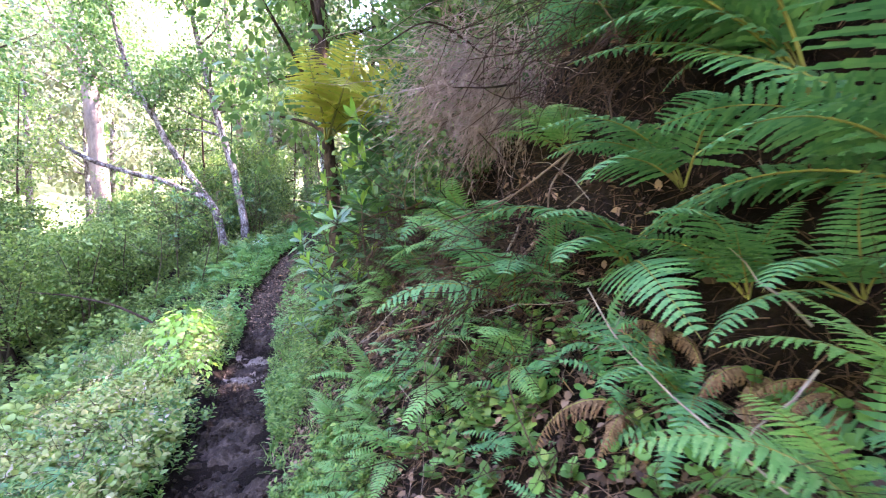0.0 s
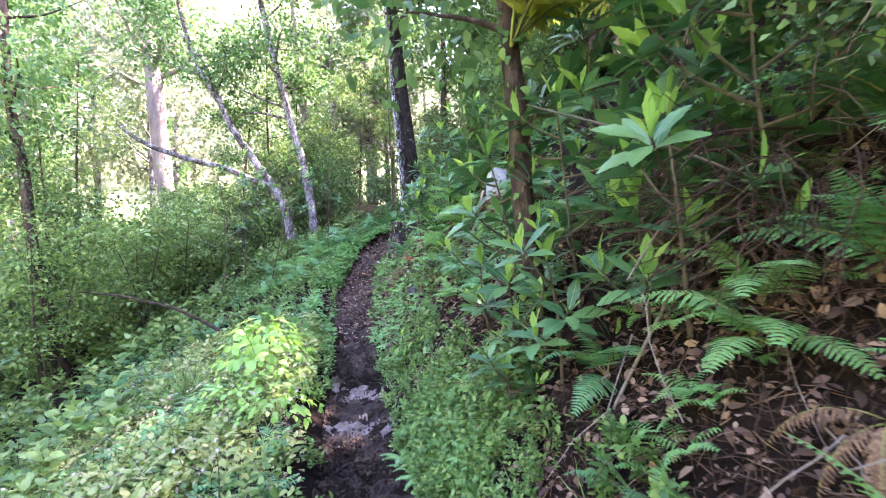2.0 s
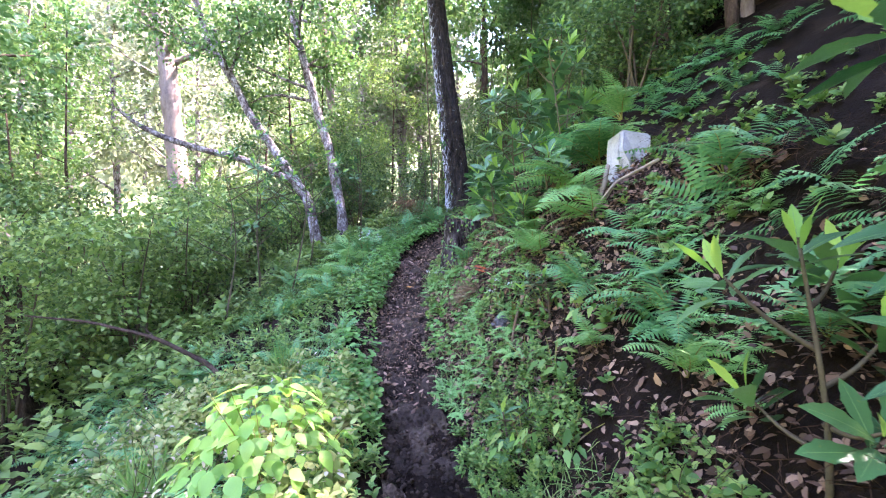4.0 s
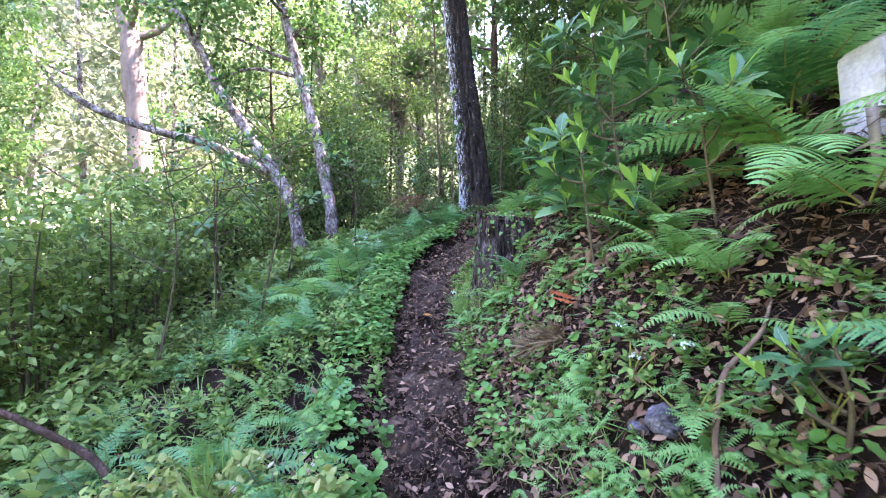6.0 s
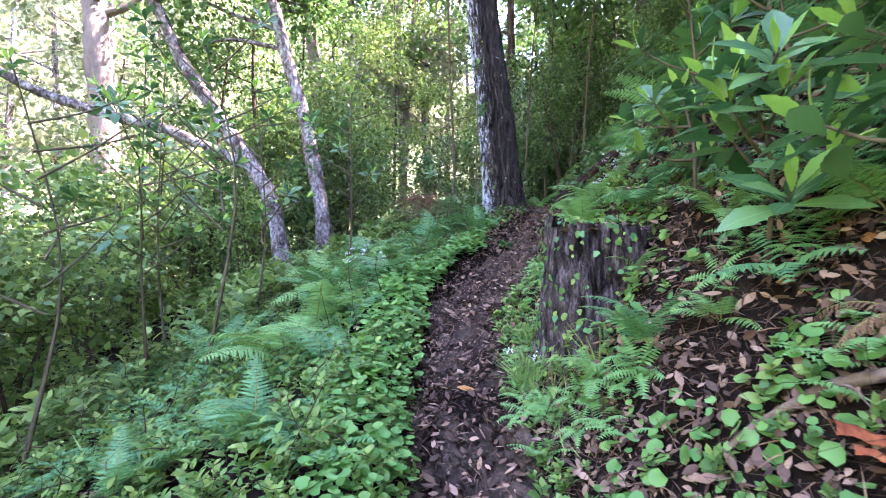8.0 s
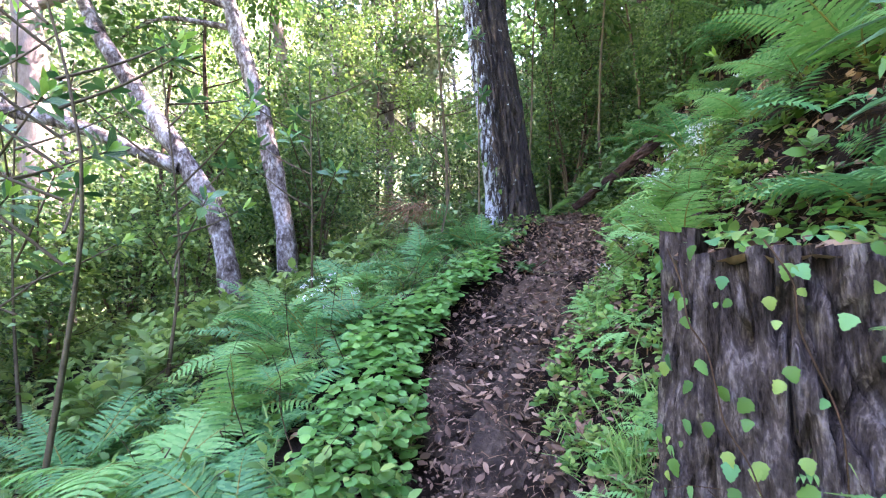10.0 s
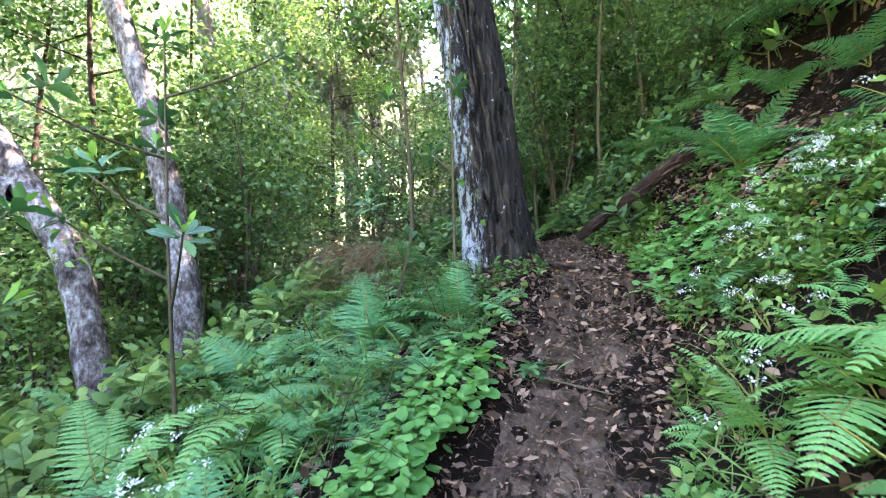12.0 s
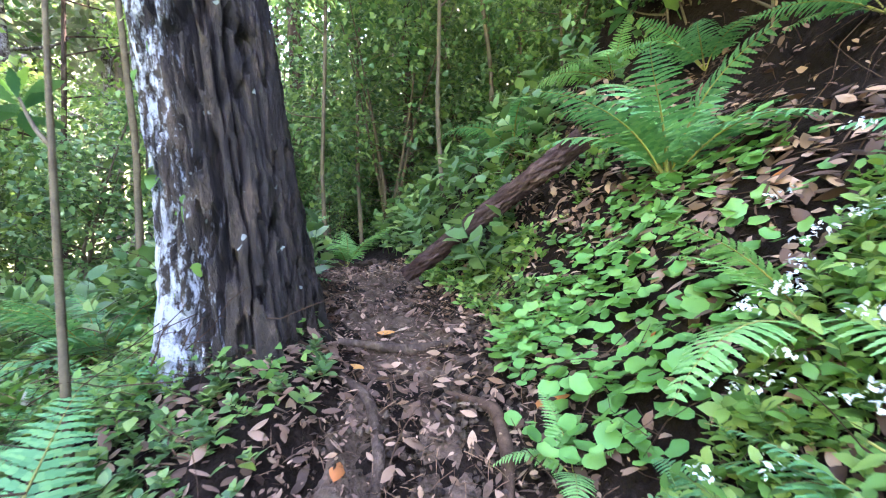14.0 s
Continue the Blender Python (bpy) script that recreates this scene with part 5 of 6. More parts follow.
def branch(label, points, radii, mat, seed, side=0, name="fallen_branch"):
    base = Vector(points[0])
    ob = thing(name, label, "branch", Matrix.Translation(base))
    P = np.array(points, float) - np.array(base)
    part("stem", mesh_of("stem", *tube(P, radii, 8, 0.07, seed, 6 * len(P)), [mat], smooth=True), ob)
    gg = np.random.default_rng(seed)
    for k in range(side):
        i = int(gg.integers(1, len(P) - 1)) if len(P) > 2 else 0
        d = unit(P[min(i + 1, len(P) - 1)] - P[i - 1] + gg.normal(0, 0.6, 3))
        L = gg.uniform(0.12, 0.35)
        part("side_twig", mesh_of("side_twig", *tube([P[i], P[i] + d * L * 0.5 + gg.normal(0, 0.02, 3), P[i] + d * L], [radii[-1] * 0.8, radii[-1] * 0.6, 0.0015], 5, 0.05, k), [mat], smooth=True), ob)
    return ob


branch("dead grey branch with forked broken end on the bank", [(0.75, 3.0, 1.55), (0.5, 3.05, 1.28), (0.3, 3.1, 1.1), (0.12, 3.15, 1.02), (-0.1, 3.25, 0.95)], [0.009, 0.008, 0.007, 0.005, 0.003], M_LOG_BARK, 621, 6)
branch("pale dry bough hanging from the bank", [(0.85, 2.85, 1.95), (0.55, 2.95, 1.72), (0.25, 3.2, 1.62), (0.0, 3.4, 1.58)], [0.006, 0.005, 0.004, 0.002], M_LOG_BARK, 622, 5)
branch("grey dead bough bending down the bank", [(0.9, 2.95, 2.0), (0.72, 2.85, 1.75), (0.7, 2.8, 1.45), (0.62, 2.8, 1.2)], [0.006, 0.005, 0.004, 0.002], M_LOG_BARK, 623, 4)
branch("dead branch arching above the bank plants", [(0.6, 4.0, 2.6), (0.2, 3.7, 2.35), (0.0, 3.5, 2.1), (-0.1, 3.45, 1.75)], [0.006, 0.005, 0.004, 0.002], M_LOG_BARK, 624, 6)
branch("thin pale bent stick leaning on the bank", [(0.70, 2.1, 1.30), (0.74, 1.95, 1.16), (0.82, 1.75, 1.04), (0.92, 1.45, 0.93)], [0.0025, 0.003, 0.003, 0.0035], M_TWIG_PALE, 625)
branch("bare fallen branch on the slope below the trail", [(-5.3, 9.3, -0.2), (-5.75, 9.5, 0.1), (-6.4, 9.4, 0.42), (-7.1, 9.2, 0.62), (-7.7, 9.0, 0.7)], [0.03, 0.028, 0.022, 0.016, 0.008], M_BARK, 626, 4)
branch("broken forked branch on the upper bank", [(-1.45, 9.05, 2.15), (-1.5, 8.95, 1.95), (-1.6, 8.8, 1.75)], [0.022, 0.02, 0.012], M_TWIG_PALE, 628, 1)
branch("pale dead branch lying on the upper bank", [(-1.15, 8.55, 2.1), (-1.45, 8.7, 1.95), (-1.62, 8.75, 1.72)], [0.014, 0.014, 0.01], M_TWIG_PALE, 629, 1)
branch("crooked brown root on the bank", [(x, y, gz(x, y) + 0.04) for x, y in ((-2.15, 9.75), (-2.45, 9.97), (-2.67, 10.16), (-2.85, 10.27), (-2.92, 10.3))], [0.012, 0.018, 0.02, 0.014, 0.006], M_LOG_BARK, 630, 3)
branch("bent brown branch hanging down the bank", [(x, y, gz(x, y) + dz) for x, y, dz in ((-1.98, 8.8, 0.06), (-2.06, 8.7, 0.12), (-2.2, 8.7, 0.13), (-2.27, 8.6, 0.10), (-2.3, 8.5, 0.04), (-2.36, 8.42, -0.01))], [0.005, 0.009, 0.012, 0.012, 0.010, 0.007], M_LOG_BARK, 631, 3)
branch("grey stick leaning on the shaded bank", [(x, y, gz(x, y) + dz) for x, y, dz in ((-0.45, 4.68, 0.16), (-0.6, 4.66, 0.1), (-0.74, 4.64, 0.03))], [0.008, 0.0075, 0.007], M_TWIG_PALE, 632)

# mossy fallen log leaning down the bank
M_LOG = rough_mat("rotting_log", [(0.34, (0.015, 0.009, 0.008)), (0.52, (0.06, 0.036, 0.03)), (0.7, (0.17, 0.115, 0.10))], 8, 1.0, 0.03, (1, 1, 0.4), fine=40)
log = thing("fallen_log", "dark rotting fallen log leaning down the bank", "log", Matrix.Translation((-2.66, 16.75, 2.94)))
me = plated_trunk([(0, 0, 0), (0.03, 0, 0.7), (0, 0, 1.4)], [0.05, 0.062, 0.07], 90, 64, 0.0, 0.03, 4, 9, 3.0, 6.0)
me.materials.append(M_LOG)
a, b = Vector((-2.93, 16.9, 2.7)), Vector((-1.98, 16.42, 3.43))
turn = (b - a).to_track_quat("Z", "Y").to_matrix().to_4x4()
part("trunk", me, log, "", Matrix.Translation(a - Vector((-2.66, 16.75, 2.94))) @ turn)
V, T = leaf_tpl(6, 1.0, 0.1, 0.0)
part("broken_end", mesh_of("broken_end", V * 0.12 - (0, 0.06, 0), T, [M_TWIG], smooth=True), log, "splintered end", Matrix.Translation(b - Vector((-2.66, 16.75, 2.94))) @ turn)

# old stump with ivy
sx, sy = -3.06, 11.71
stump = thing("tree_stump", "old grey rotting tree stump overgrown with ivy", "stump", Matrix.Translation((sx, sy, 1.14)))
M_STUMP = rough_mat("weathered_stump", [(0.38, (0.014, 0.010, 0.009)), (0.52, (0.085, 0.066, 0.062)), (0.66, (0.30, 0.25, 0.235))], 20, 1.0, 0.05, (1, 1, 0.3), fine=90)
M_CUT = rough_mat("weathered_cut_wood", [(0.3, (0.16, 0.10, 0.065)), (0.7, (0.42, 0.30, 0.21))], 9, 0.8, 0.02, (1, 0.3, 1))
me = plated_trunk([(0.02, 0, -0.25), (0.0, 0, 0.2), (0, 0, 0.5), (0, 0, 0.73)], [0.37, 0.345, 0.33, 0.325], 170, 260, 0.4, 0.085, 4, 17, 6.0, 1.6)
for v in me.vertices:
    if v.co.z > 0.66:
        v.co.z += 0.03 * noise.noise((v.co.x * 9, v.co.y * 9, 3)) + (0.07 if v.co.x < -0.2 and v.co.y > -0.14 else 0.0)
me.materials.append(M_STUMP)
part("bark", me, stump)
rr, th = np.meshgrid(np.linspace(0, 1, 12), np.linspace(0, 2 * math.pi, 48))
X, Y = 0.318 * rr * np.cos(th), 0.318 * rr * np.sin(th)
Z = 0.70 + 0.025 * rough(X * 16, Y * 16) + 0.02 * rough(X * 50, Y * 30)
part("cut_top", grid_mesh("cut_top", X, Y, Z, M_CUT), stump, "weathered broken top")
gg = np.random.default_rng(641)
IVY = leaf_tpl(8, 0.95, 0.22, 0.3, 0.1, 0.3, 0.55)
IVY_MESH = [mesh_of("leaf", *IVY, [m]) for m in (M_HERB, M_FERN, M_HERB)]
ivy = thing("ivy", "trailing ivy with bright heart-shaped leaves on the stump", "ivy", Matrix.Translation((sx, sy, 1.14)))
for k in range(3):
    a = radians((205, 238, 275)[k])
    pts = [np.array([math.cos(a + 0.05 * j) * (0.36 + 0.012 * (8 - j) * (j < 8)), math.sin(a + 0.1 * j) * (0.37 + 0.012 * (8 - j) * (j < 8)), 0.74 - 0.085 * j]) for j in range(9)]
    part("vine", mesh_of("vine", *tube(np.array(pts) + gg.normal(0, 0.018, (9, 3)) * (1, 0.3, 1), [0.0025, 0.002], 5, 0, k), [M_TWIG]), ivy)
for k in range(190):
    a, top = radians(gg.uniform(160, 330)), k < 60
    h = 0.74 if top else gg.uniform(-0.05, 0.72)
    rad = gg.uniform(0.1, 0.33) if top else 0.37 + 0.10 * max(0, 0.35 - h)
    out = Vector((math.cos(a), math.sin(a), 0))
    zz = (out * (0.2 if top else 1.0) + Vector((0, 0, 1.0 if top else 0.45)) + Vector(gg.normal(0, 0.25, 3))).normalized()
    d = (Vector((0, 0, -1)) + out * 0.6 + Vector(gg.normal(0, 0.5, 3)))
    d = (d - zz * d.dot(zz)).normalized()
    m = Matrix((d.cross(zz), d, zz)).transposed().to_4x4()
    part("leaf", IVY_MESH[k % 3], ivy, "", Matrix.Translation(out * rad + Vector((0, 0, h + 0.02 + 0.03 * gg.random()))) @ m @ Matrix.Scale(gg.uniform(0.018, 0.05), 4))

gg = np.random.default_rng(643)
DEAD_MESH = mesh_of("fallen_leaf", *DEAD, [M_LITTER])
for k in range(34):
    a, q = gg.random() * 6.283, 0.3 * gg.random() ** 0.5
    ob = new("fallen_leaf", DEAD_MESH)
    ob.matrix_basis = Matrix.Translation((sx + math.cos(a) * q, sy + math.sin(a) * q, 1.14 + 0.735 + 0.02 * gg.random())) @ Euler((gg.normal(0, 0.3), gg.normal(0, 0.3), gg.random() * 6.28)).to_matrix().to_4x4() @ Matrix.Scale(gg.uniform(0.05, 0.1), 4)
    tagged(ob, "pale brown dead leaf lying on the stump", "fallen leaf", "dead leaves on the stump")

# pale stone block on the upper bank
M_BLOCK = rough_mat("pale_stone", [(0.25, (0.16, 0.16, 0.15)), (0.5, (0.36, 0.36, 0.36)), (0.75, (0.55, 0.55, 0.55))], 6, 0.5, 0.01, None, 0.85)
M_MOSS = rough_mat("dark_moss", [(0.3, (0.015, 0.014, 0.01)), (0.7, (0.05, 0.05, 0.025))], 14, 0.9, 0.02)
block = thing("stone_block", "weathered whitish stone block standing in the bank", "stone", Matrix.Translation((-1.24, 9.22, 2.0)) @ Matrix.Rotation(radians(18), 4, "Z") @ Matrix.Rotation(radians(7), 4, "Y") @ Matrix.Rotation(radians(-9), 4, "X"))
bm = bmesh.new()
bmesh.ops.create_cube(bm, size=1)
bmesh.ops.scale(bm, vec=(0.32, 0.26, 0.56), verts=bm.verts)
bmesh.ops.translate(bm, vec=(0, 0, 0.2), verts=bm.verts)
bmesh.ops.bevel(bm, geom=bm.edges[:], offset=0.03, segments=3, affect="EDGES")
bmesh.ops.subdivide_edges(bm, edges=bm.edges[:], cuts=2, use_grid_fill=True)
for v in bm.verts:
    v.co += Vector((1, 1, 0.6)) * 0.035 * noise.noise(v.co * 6) + Vector((1, 1, 1)) * 0.008 * noise.noise(v.co * 25)
me = bpy.data.meshes.new("stone")
bm.to_mesh(me)
bm.free()
me.materials.append(M_BLOCK)
part("stone", me, block)
gg = np.random.default_rng(645)
P = np.stack([np.full(420, 0.165), gg.uniform(-0.13, 0.13, 420), gg.uniform(-0.05, 0.46, 420)], -1)
part("moss", mesh_of("moss", *spread(SIMPLE, P, gg.normal(0, 1, (420, 3)), np.tile((1.0, 0, 0.3), (420, 1)), gg.uniform(0.02, 0.05, 420)), [M_MOSS]), block, "dark moss on one side")

# grey crumpled rock and a slab of fallen red bark on the bank
def rock(x, y, size, label, seed):
    bm = bmesh.new()
    bmesh.ops.create_icosphere(bm, subdivisions=4, radius=1)
    for v in bm.verts:
        q = v.co * 1.6 + Vector((seed, 0, 0))
        v.co *= 1 + 0.3 * noise.noise(q) + 0.16 * abs(noise.noise(q * 2.6)) - 0.1 * abs(noise.noise(q * 5))
        v.co = Vector((v.co.x * size[0], v.co.y * size[1], v.co.z * size[2]))
    me = bpy.data.meshes.new("rock")
    bm.to_mesh(me)
    bm.free()
    me.materials.append(M_ROCK)
    ob = new("rock", me)
    ob.matrix_basis = Matrix.Translation((x, y, gz(x, y) + 0.3 * size[2])) @ Matrix.Rotation(seed, 4, "Z")
    return tagged(ob, label, "rock")


rock(-2.37, 8.82, (0.085, 0.07, 0.06), "crumpled grey-lilac rock lying on the leaf-strewn bank", 1.0)
rock(-2.46, 8.9, (0.045, 0.04, 0.03), "small pale grey rock beside the larger one", 2.3)
slab = thing("bark_slab", "curled slab of orange-red fallen bark on the bank", "bark", Matrix.Translation((-2.66, 9.98, gz(-2.66, 9.98) + 0.05)) @ Matrix.Rotation(radians(-20), 4, "Z") @ Matrix.Rotation(radians(12), 4, "Y"))
for k, (dx, dy, dz, w, L) in enumerate(((0, 0, 0.0, 0.05, 0.2), (0.02, -0.05, -0.02, 0.03, 0.17))):
    aa, ll = np.meshgrid(np.linspace(-1.1, 1.1, 9), np.linspace(0, 1, 14), indexing="ij")
    ragged = 1 + 0.06 * np.sin(ll * 9 + k)
    X, Y, Z = (ll - 0.5) * L + dx, w * np.sin(aa) * ragged + dy, w * np.cos(aa) * 0.7 + dz + 0.01 * rough(ll * 9, aa * 3)
    part("bark_piece", grid_mesh("bark_piece", X, Y, Z, M_RED_BARK), slab)

# leafy bright herb bush beside the trail
HEART = [mesh_of("leaf", *leaf_tpl(6, 0.75, 0.15, c, 0.05, 0.35, 0.65), [M_BRIGHT]) for c in (0.1, 0.35)]


def herb(x, y, r, h, n, leaf, seed, label="lush bright green herb with heart-shaped leaves", meshes=HEART, flowers=0):
    gg = np.random.default_rng(seed)
    ob = thing("herb_plant", label, "plant", Matrix.Translation((x, y, gz(x, y) - 0.02)), "herbs beside the trail")
    for k in range(max(4, n // 14)):
        a = gg.random() * 6.283
        e = np.array([math.cos(a) * r * gg.random(), math.sin(a) * r * gg.random(), h * gg.uniform(0.6, 1)])
        part("stem", mesh_of("stem", *tube([np.zeros(3), e * (0.5, 0.5, 0.6), e], [0.005, 0.004, 0.002], 4, 0, k), [M_STALK]), ob)
    for k in range(n):
        a, q = gg.random() * 6.283, gg.random() ** 0.5
        top = h * (1 - 0.55 * q * q)
        zz = (Vector((math.cos(a) * q * 0.8, math.sin(a) * q * 0.8, 1)) + Vector(gg.normal(0, 0.25, 3))).normalized()
        d = Vector((math.cos(a), math.sin(a), -0.2)) + Vector(gg.normal(0, 0.4, 3))
        d = (d - zz * d.dot(zz)).normalized()
        m = Matrix((d.cross(zz), d, zz)).transposed().to_4x4()
        part("leaf", meshes[k % len(meshes)], ob, "", Matrix.Translation((math.cos(a) * q * r, math.sin(a) * q * r, top * gg.uniform(0.55, 1.0))) @ m @ Matrix.Scale(leaf * gg.uniform(0.6, 1.2), 4))
    if flowers:
        C = []
        for k in range(flowers):
            a, q = gg.random() * 6.283, gg.random() ** 0.5
            c = np.array([math.cos(a) * q * r, math.sin(a) * q * r, h * (1.12 - 0.5 * q * q)])
            n_ = 16
            P = c + gg.normal(0, 0.014, (n_, 3)) * (1, 1, 0.4)
            V, T = spread(BROAD, P, gg.normal(0, 1, (n_, 3)), np.tile((0, 0, 1.0), (n_, 1)) + gg.normal(0, 0.3, (n_, 3)), gg.uniform(0.011, 0.019, n_))
            part("flower", mesh_of("flower", V, T, [M_PETAL]), ob, "cluster of tiny white flowers")
    return ob


herb(-3.75, 7.3, 0.5, 0.78, 170, 0.12, 651)
herb(-3.95, 7.95, 0.4, 0.62, 80, 0.11, 652)
herb(-3.35, 6.75, 0.38, 0.38, 120, 0.075, 653, "low bright yellow-green herb beside the trail")
herb(-3.1, 6.25, 0.36, 0.36, 110, 0.07, 654, "low bright yellow-green herb beside the trail")
herb(-3.65, 6.6, 0.4, 0.4, 110, 0.075, 655, "low bright yellow-green herb beside the trail")
NETTLE = [mesh_of("leaf", *leaf_tpl(8, 0.45, 0.2, c, 0.1, 0.35, 0.7), [M_HERB]) for c in (0.1, 0.3)]
for k, (x, y, r, h, n, fl) in enumerate([(-2.5, 14.3, 0.3, 0.24, 80, 16), (-2.75, 13.95, 0.28, 0.22, 70, 12), (-2.2, 14.1, 0.3, 0.26, 60, 14), (-2.95, 13.75, 0.22, 0.18, 45, 4), (-2.75, 14.6, 0.2, 0.18, 45, 6), (-2.35, 14.65, 0.24, 0.2, 45, 10),
                                         (-5.35, 13.85, 0.3, 0.4, 70, 12), (-5.1, 13.4, 0.25, 0.36, 60, 8), (-2.3, 8.75, 0.3, 0.3, 60, 3), (-2.45, 9.1, 0.3, 0.28, 60, 3), (-2.5, 13.6, 0.3, 0.34, 70, 8), (-3.1, 12.75, 0.25, 0.24, 50, 2), (-2.02, 8.42, 0.3, 0.3, 60, 0), (-2.2, 8.3, 0.25, 0.25, 50, 0), (-2.25, 14.35, 0.35, 0.3, 90, 10), (-1.95, 14.0, 0.35, 0.3, 80, 8), (-3.38, 11.3, 0.22, 0.24, 60, 1), (-3.5, 11.6, 0.18, 0.2, 50, 2), (-3.15, 11.2, 0.25, 0.3, 60, 0), (-0.98, 4.9, 0.28, 0.22, 60, 0), (-1.1, 5.2, 0.22, 0.2, 40, 0)]):
    herb(x, y, r, h, n // 2, 0.062, 660 + k, "green herb with toothed leaves and clusters of small white flowers", NETTLE, fl)

for k, (x, y) in enumerate([(-2.0, 7.95), (-2.2, 7.65), (-1.8, 8.1), (-1.95, 7.4), (-1.65, 7.75)]):
    herb(x, y, 0.28, 0.26, 26, 0.1, 680 + k, "low leafy herb with fresh green leaves on the bank", NETTLE)

P, axis, up, gg = sown(45, 13.3, 14.9, 0.5, 1.5, 668, (0.16, 0.28), 0.3, (1.1, -0.15))
P = np.repeat(P, 14, 0) + gg.normal(0, 0.017, (len(P) * 14, 3)) * (1, 1, 0.5)
V, T = spread(BROAD, P, gg.normal(0, 1, P.shape), np.array((0, 0, 1.0)) + gg.normal(0, 0.35, P.shape), gg.uniform(0.012, 0.02, len(P)))
tagged(new("white_flowers", mesh_of("white_flowers", V, T, [M_PETAL])), "clusters of tiny white flowers above the herbs", "flowers", kind="stuff")

# cut, wilting leafy twig lying on the trail
wilt = thing("cut_twig", "wilting cut twig with drooping dark green leaves on the trail", "twig", Matrix.Translation((-3.74, 14.42, gz(-3.74, 14.42) - 0.03)))
gg = np.random.default_rng(681)
for k in range(26):
    a = gg.random() * 6.283
    m = Matrix.Rotation(a, 4, "Z") @ Matrix.Rotation(radians(gg.uniform(-5, 45)), 4, "X") @ Matrix.Rotation(gg.normal(0, 0.5), 4, "Y")
    part("leaf", OLD[k % 3], wilt, "", Matrix.Translation((gg.normal(0, 0.06), gg.normal(0, 0.06), gg.uniform(0.0, 0.08))) @ m @ Matrix.Scale(gg.uniform(0.09, 0.16), 4))
part("stem", mesh_of("stem", *tube([(0, 0, 0.03), (0.2, -0.12, 0.0), (0.38, -0.2, -0.03)], [0.006, 0.005, 0.004], 5, 0, 1), [M_STEM]), wilt)

CLOD = (np.array([(-0.5, 0, 0), (0.45, 0.1, 0), (0.05, 0.5, 0.05), (-0.05, -0.5, 0), (0.05, 0.02, 0.45), (0, 0, -0.4)]), np.array([(0, 3, 4), (3, 1, 4), (1, 2, 4), (2, 0, 4), (3, 0, 5), (1, 3, 5), (2, 1, 5), (0, 2, 5)]))
cover("mud_clods", "small clods of trodden mud on the trail", "mud", 7000, 3.5, 17, -0.38, 0.38, 671, CLOD, (0.008, 0.045), (-0.03, -0.005), M_MUD, 0.3, (1.5, -0.1))


def tuft(x, y, n, length, mat, label, seed, way=(0, 0, 0.9)):
    gg = np.random.default_rng(seed)
    ob = thing("grass_tuft", label, "grass", Matrix.Translation((x, y, gz(x, y) - 0.01)), "grass tufts")
    P = gg.normal(0, 0.04, (n, 3)) * (1, 1, 0.2)
    ax = unit(gg.normal(0, 0.55, (n, 3)) + way)
    part("grass", mesh_of("grass", *spread(BLADE, P, ax, np.cross(ax, gg.normal(0, 1, (n, 3))), length * gg.uniform(0.5, 1.2, n)), [mat]), ob)["kind"] = "stuff"
    return ob


tuft(-2.72, 9.85, 260, 0.22, M_STRAW_GRASS, "mound of dry straw-coloured grass on the bank", 671, (-0.7, -0.4, 0.1))
tuft(-2.85, 10.0, 240, 0.2, M_STRAW_GRASS, "tuft of dry straw-coloured grass hanging down the bank", 672, (-0.5, -0.3, -0.1))
tuft(-3.46, 11.95, 120, 0.2, M_GRASS, "fresh green grass tuft at the trail's edge", 673)
tuft(-3.5, 11.48, 110, 0.25, M_GRASS, "fresh green grass tuft at the foot of the stump", 674)
tuft(-3.5, 11.4, 80, 0.16, M_GRASS, "fresh green grass tuft at the trail's edge", 675)
tuft(-3.35, 13.0, 70, 0.15, M_GRASS, "fresh green grass tuft at the trail's edge", 676)
tuft(-4.5, 9.0, 160, 0.4, M_GRASS, "tall pale grass on the slope", 677)
tuft(-4.9, 7.6, 160, 0.45, M_GRASS, "tall pale grass on the slope", 678)
tuft(-4.4, 5.4, 160, 0.35, M_GRASS, "tall pale grass on the slope", 679)

# surface roots across the trail
for k, (pts, r) in enumerate([([(-2.98, 15.75, -0.02), (-2.86, 15.5, 0.02), (-2.9, 15.3, 0.02), (-2.98, 15.1, -0.02)], 0.025), ([(-3.55, 16.0, 0.0), (-3.3, 15.7, 0.01), (-3.3, 15.4, 0.01), (-3.38, 15.1, -0.02)], 0.022),
                              ([(-3.4, 16.1, 0.02), (-3.05, 16.1, 0.01), (-2.7, 16.2, -0.02)], 0.03), ([(-3.76, 10.3, -0.02), (-3.70, 10.6, 0.0), (-3.74, 10.9, -0.02)], 0.028)]):
    pts = [(x, y, gz(x, y) + dz) for x, y, dz in pts]
    branch("worn tree root lying bare in the trail", pts, [r * 0.5, r, r, r * 0.4], M_BARK if k else M_TWIG, 690 + k, 0, "tree_root")

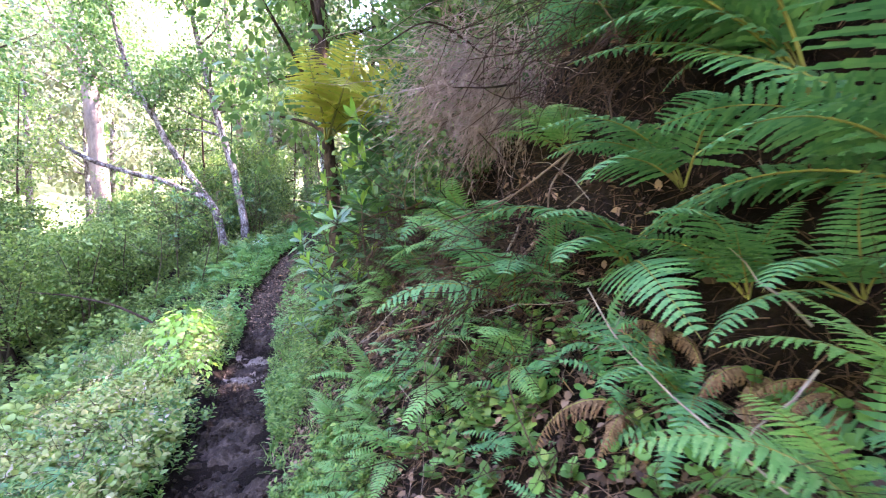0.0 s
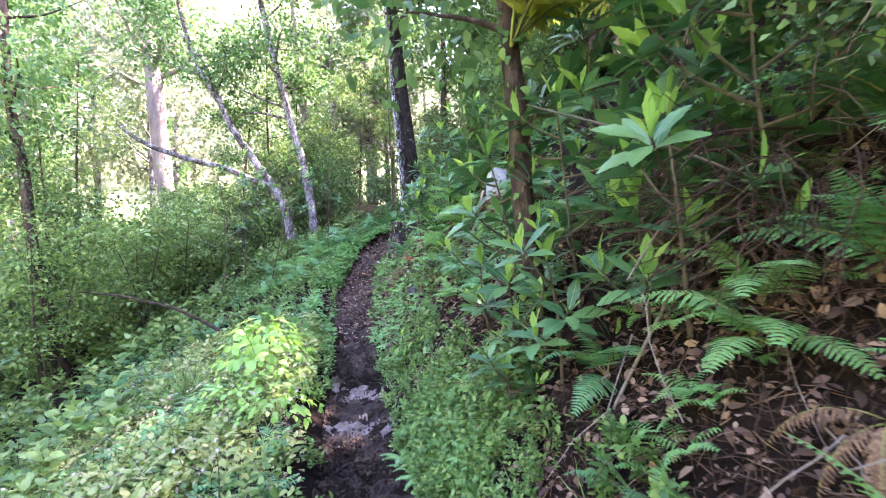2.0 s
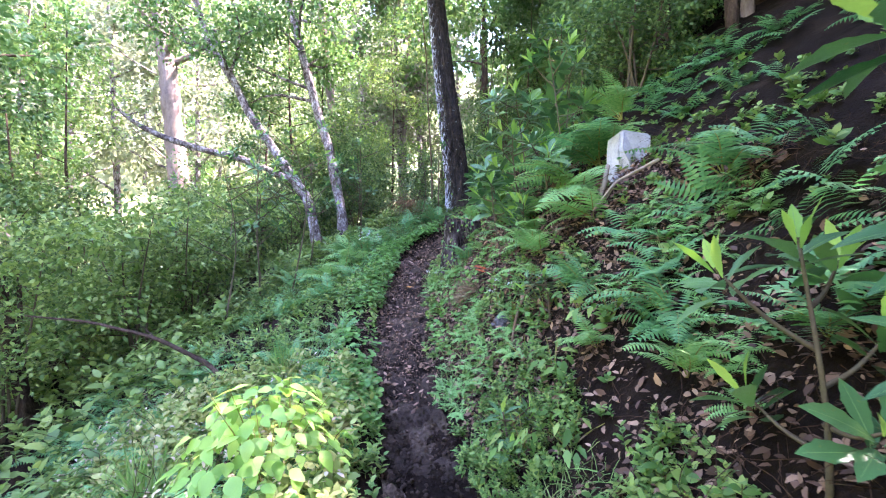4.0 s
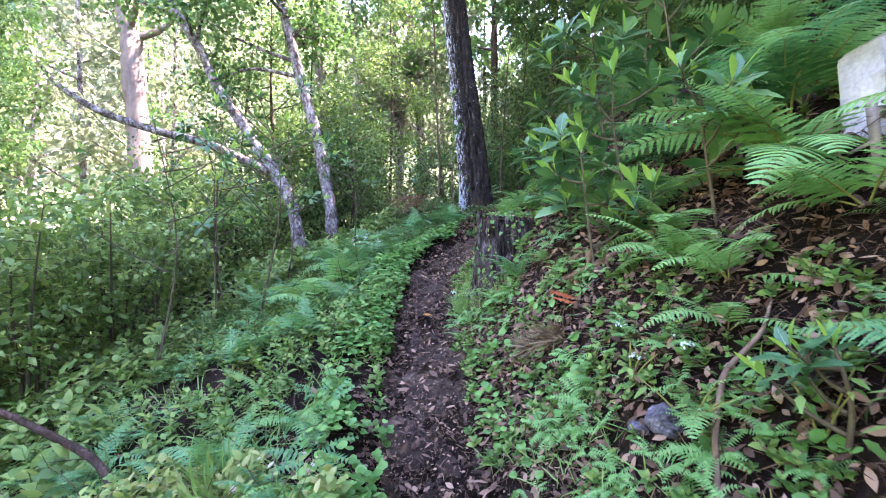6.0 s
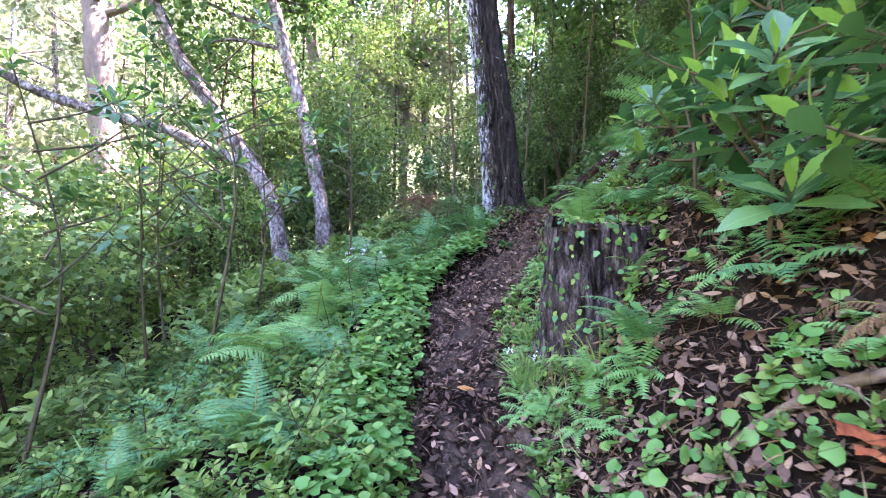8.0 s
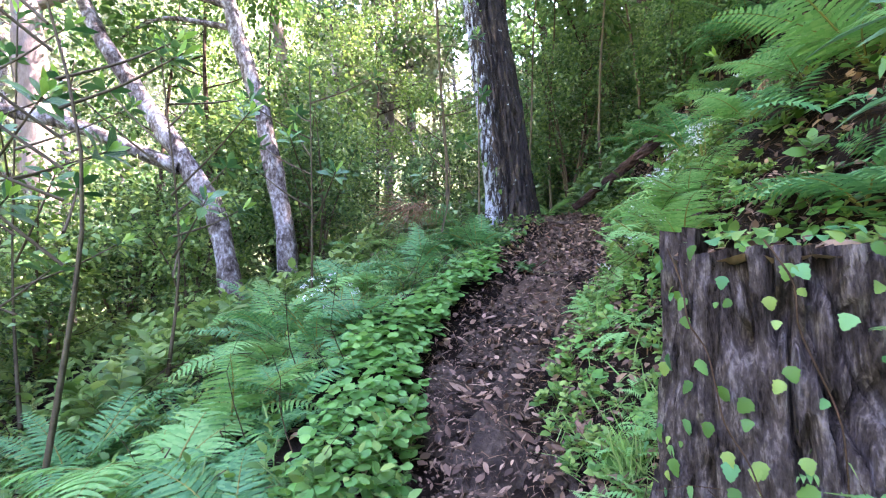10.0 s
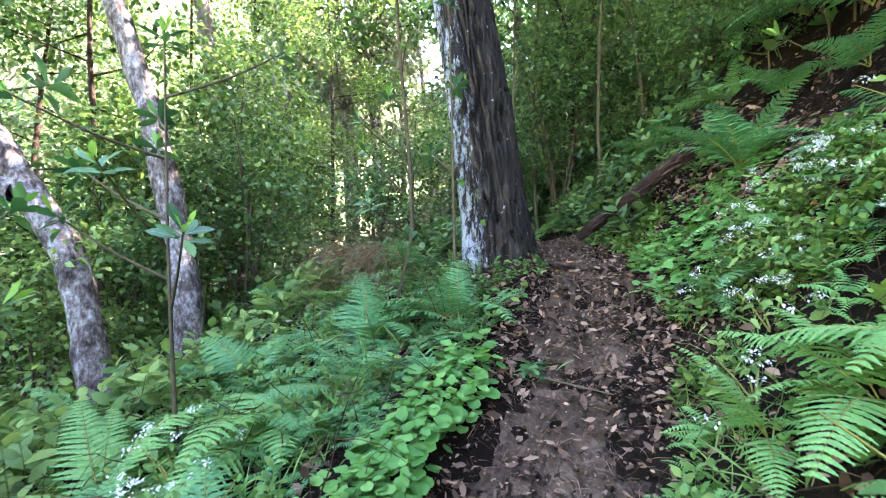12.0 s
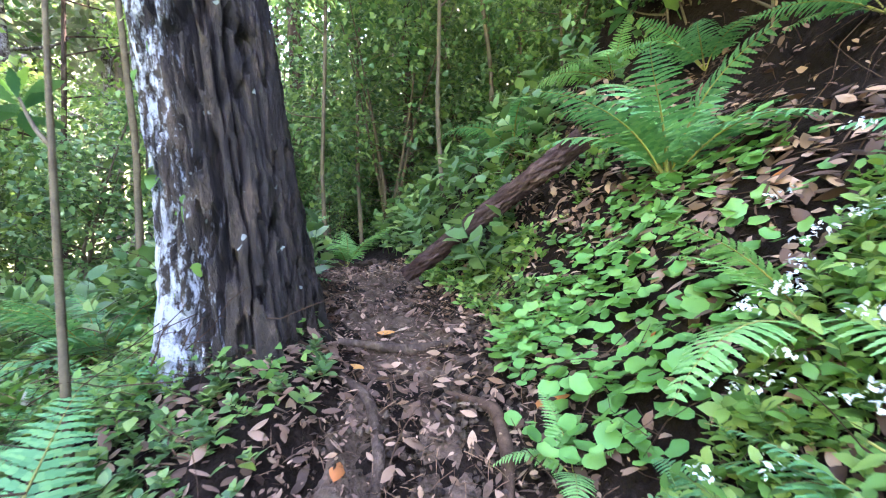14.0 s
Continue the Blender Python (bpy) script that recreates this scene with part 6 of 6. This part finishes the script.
# single large fallen leaves that stand out
LEAF_O = [mesh_of("fallen_leaf", *leaf_tpl(6, 0.48, -0.3, c, 0.0, 0.45, 0.7), [m]) for c, m in ((0.3, M_ORANGE), (0.6, M_LITTER), (0.2, M_LITTER))]
gg = np.random.default_rng(701)
spots_o = [(-2.62, 15.38), (-2.72, 15.3), (-3.3, 15.9), (-2.35, 15.25), (-3.1, 16.3), (-2.95, 13.3), (-2.8, 14.7), (-3.95, 11.5), (-2.4, 10.4), (-1.1, 5.35), (-3.45, 15.3), (-5.2, 11.0), (-2.1, 15.9), (-1.9, 15.2)]
for k in range(120):
    if k < len(spots_o):
        x, y, me, s = *spots_o[k], LEAF_O[0], (0.17 if k == 0 else 0.11)
    else:
        y = gg.uniform(9.5, 17)
        x, me, s = float(trail_x(y)) + gg.normal(0, 0.3), LEAF_O[1 + k % 2], gg.uniform(0.06, 0.13)
    zz = Vector(ground_normal(np.array([x]), np.array([y]))[0]) + Vector(gg.normal(0, 0.15, 3))
    d = Vector(gg.normal(0, 1, 3))
    zz.normalize()
    d = (d - zz * d.dot(zz)).normalized()
    ob = new("fallen_leaf", me)
    ob.matrix_basis = Matrix.Translation((x, y, gz(x, y) + 0.022)) @ Matrix((d.cross(zz), d, zz)).transposed().to_4x4() @ Matrix.Scale(s, 4)
    tagged(ob, "bright orange fallen leaf on the ground" if k < len(spots_o) else "curled brown fallen leaf on the trail", "fallen leaf", "fallen leaves")

# creeper leaves on the great trunk and on the bank tree
for ob, base, r, n, h0, h1, a0, a1, seed in ((great, (0, 0), 0.29, 34, 0.1, 3.0, 150, 260, 711), (ivy_tree, (0, 0), 0.085, 90, 0.1, 2.2, 120, 330, 712)):
    gg = np.random.default_rng(seed)
    for k in range(n):
        h, a = gg.uniform(h0, h1), radians(gg.uniform(a0, a1))
        out = Vector((math.cos(a), math.sin(a), 0))
        zz = (out + Vector((0, 0, 0.5)) + Vector(gg.normal(0, 0.35, 3))).normalized()
        d = Vector((0, 0, -1)) + Vector(gg.normal(0, 0.5, 3))
        d = (d - zz * d.dot(zz)).normalized()
        lean = -0.105 * max(h - 0.3, 0) if ob is great else -0.1 * h
        part("creeper_leaf", IVY_MESH[2], ob, "", Matrix.Translation(out * (r + 0.02) + Vector((lean, 0, h))) @ Matrix((d.cross(zz), d, zz)).transposed().to_4x4() @ Matrix.Scale(gg.uniform(0.04, 0.08), 4))
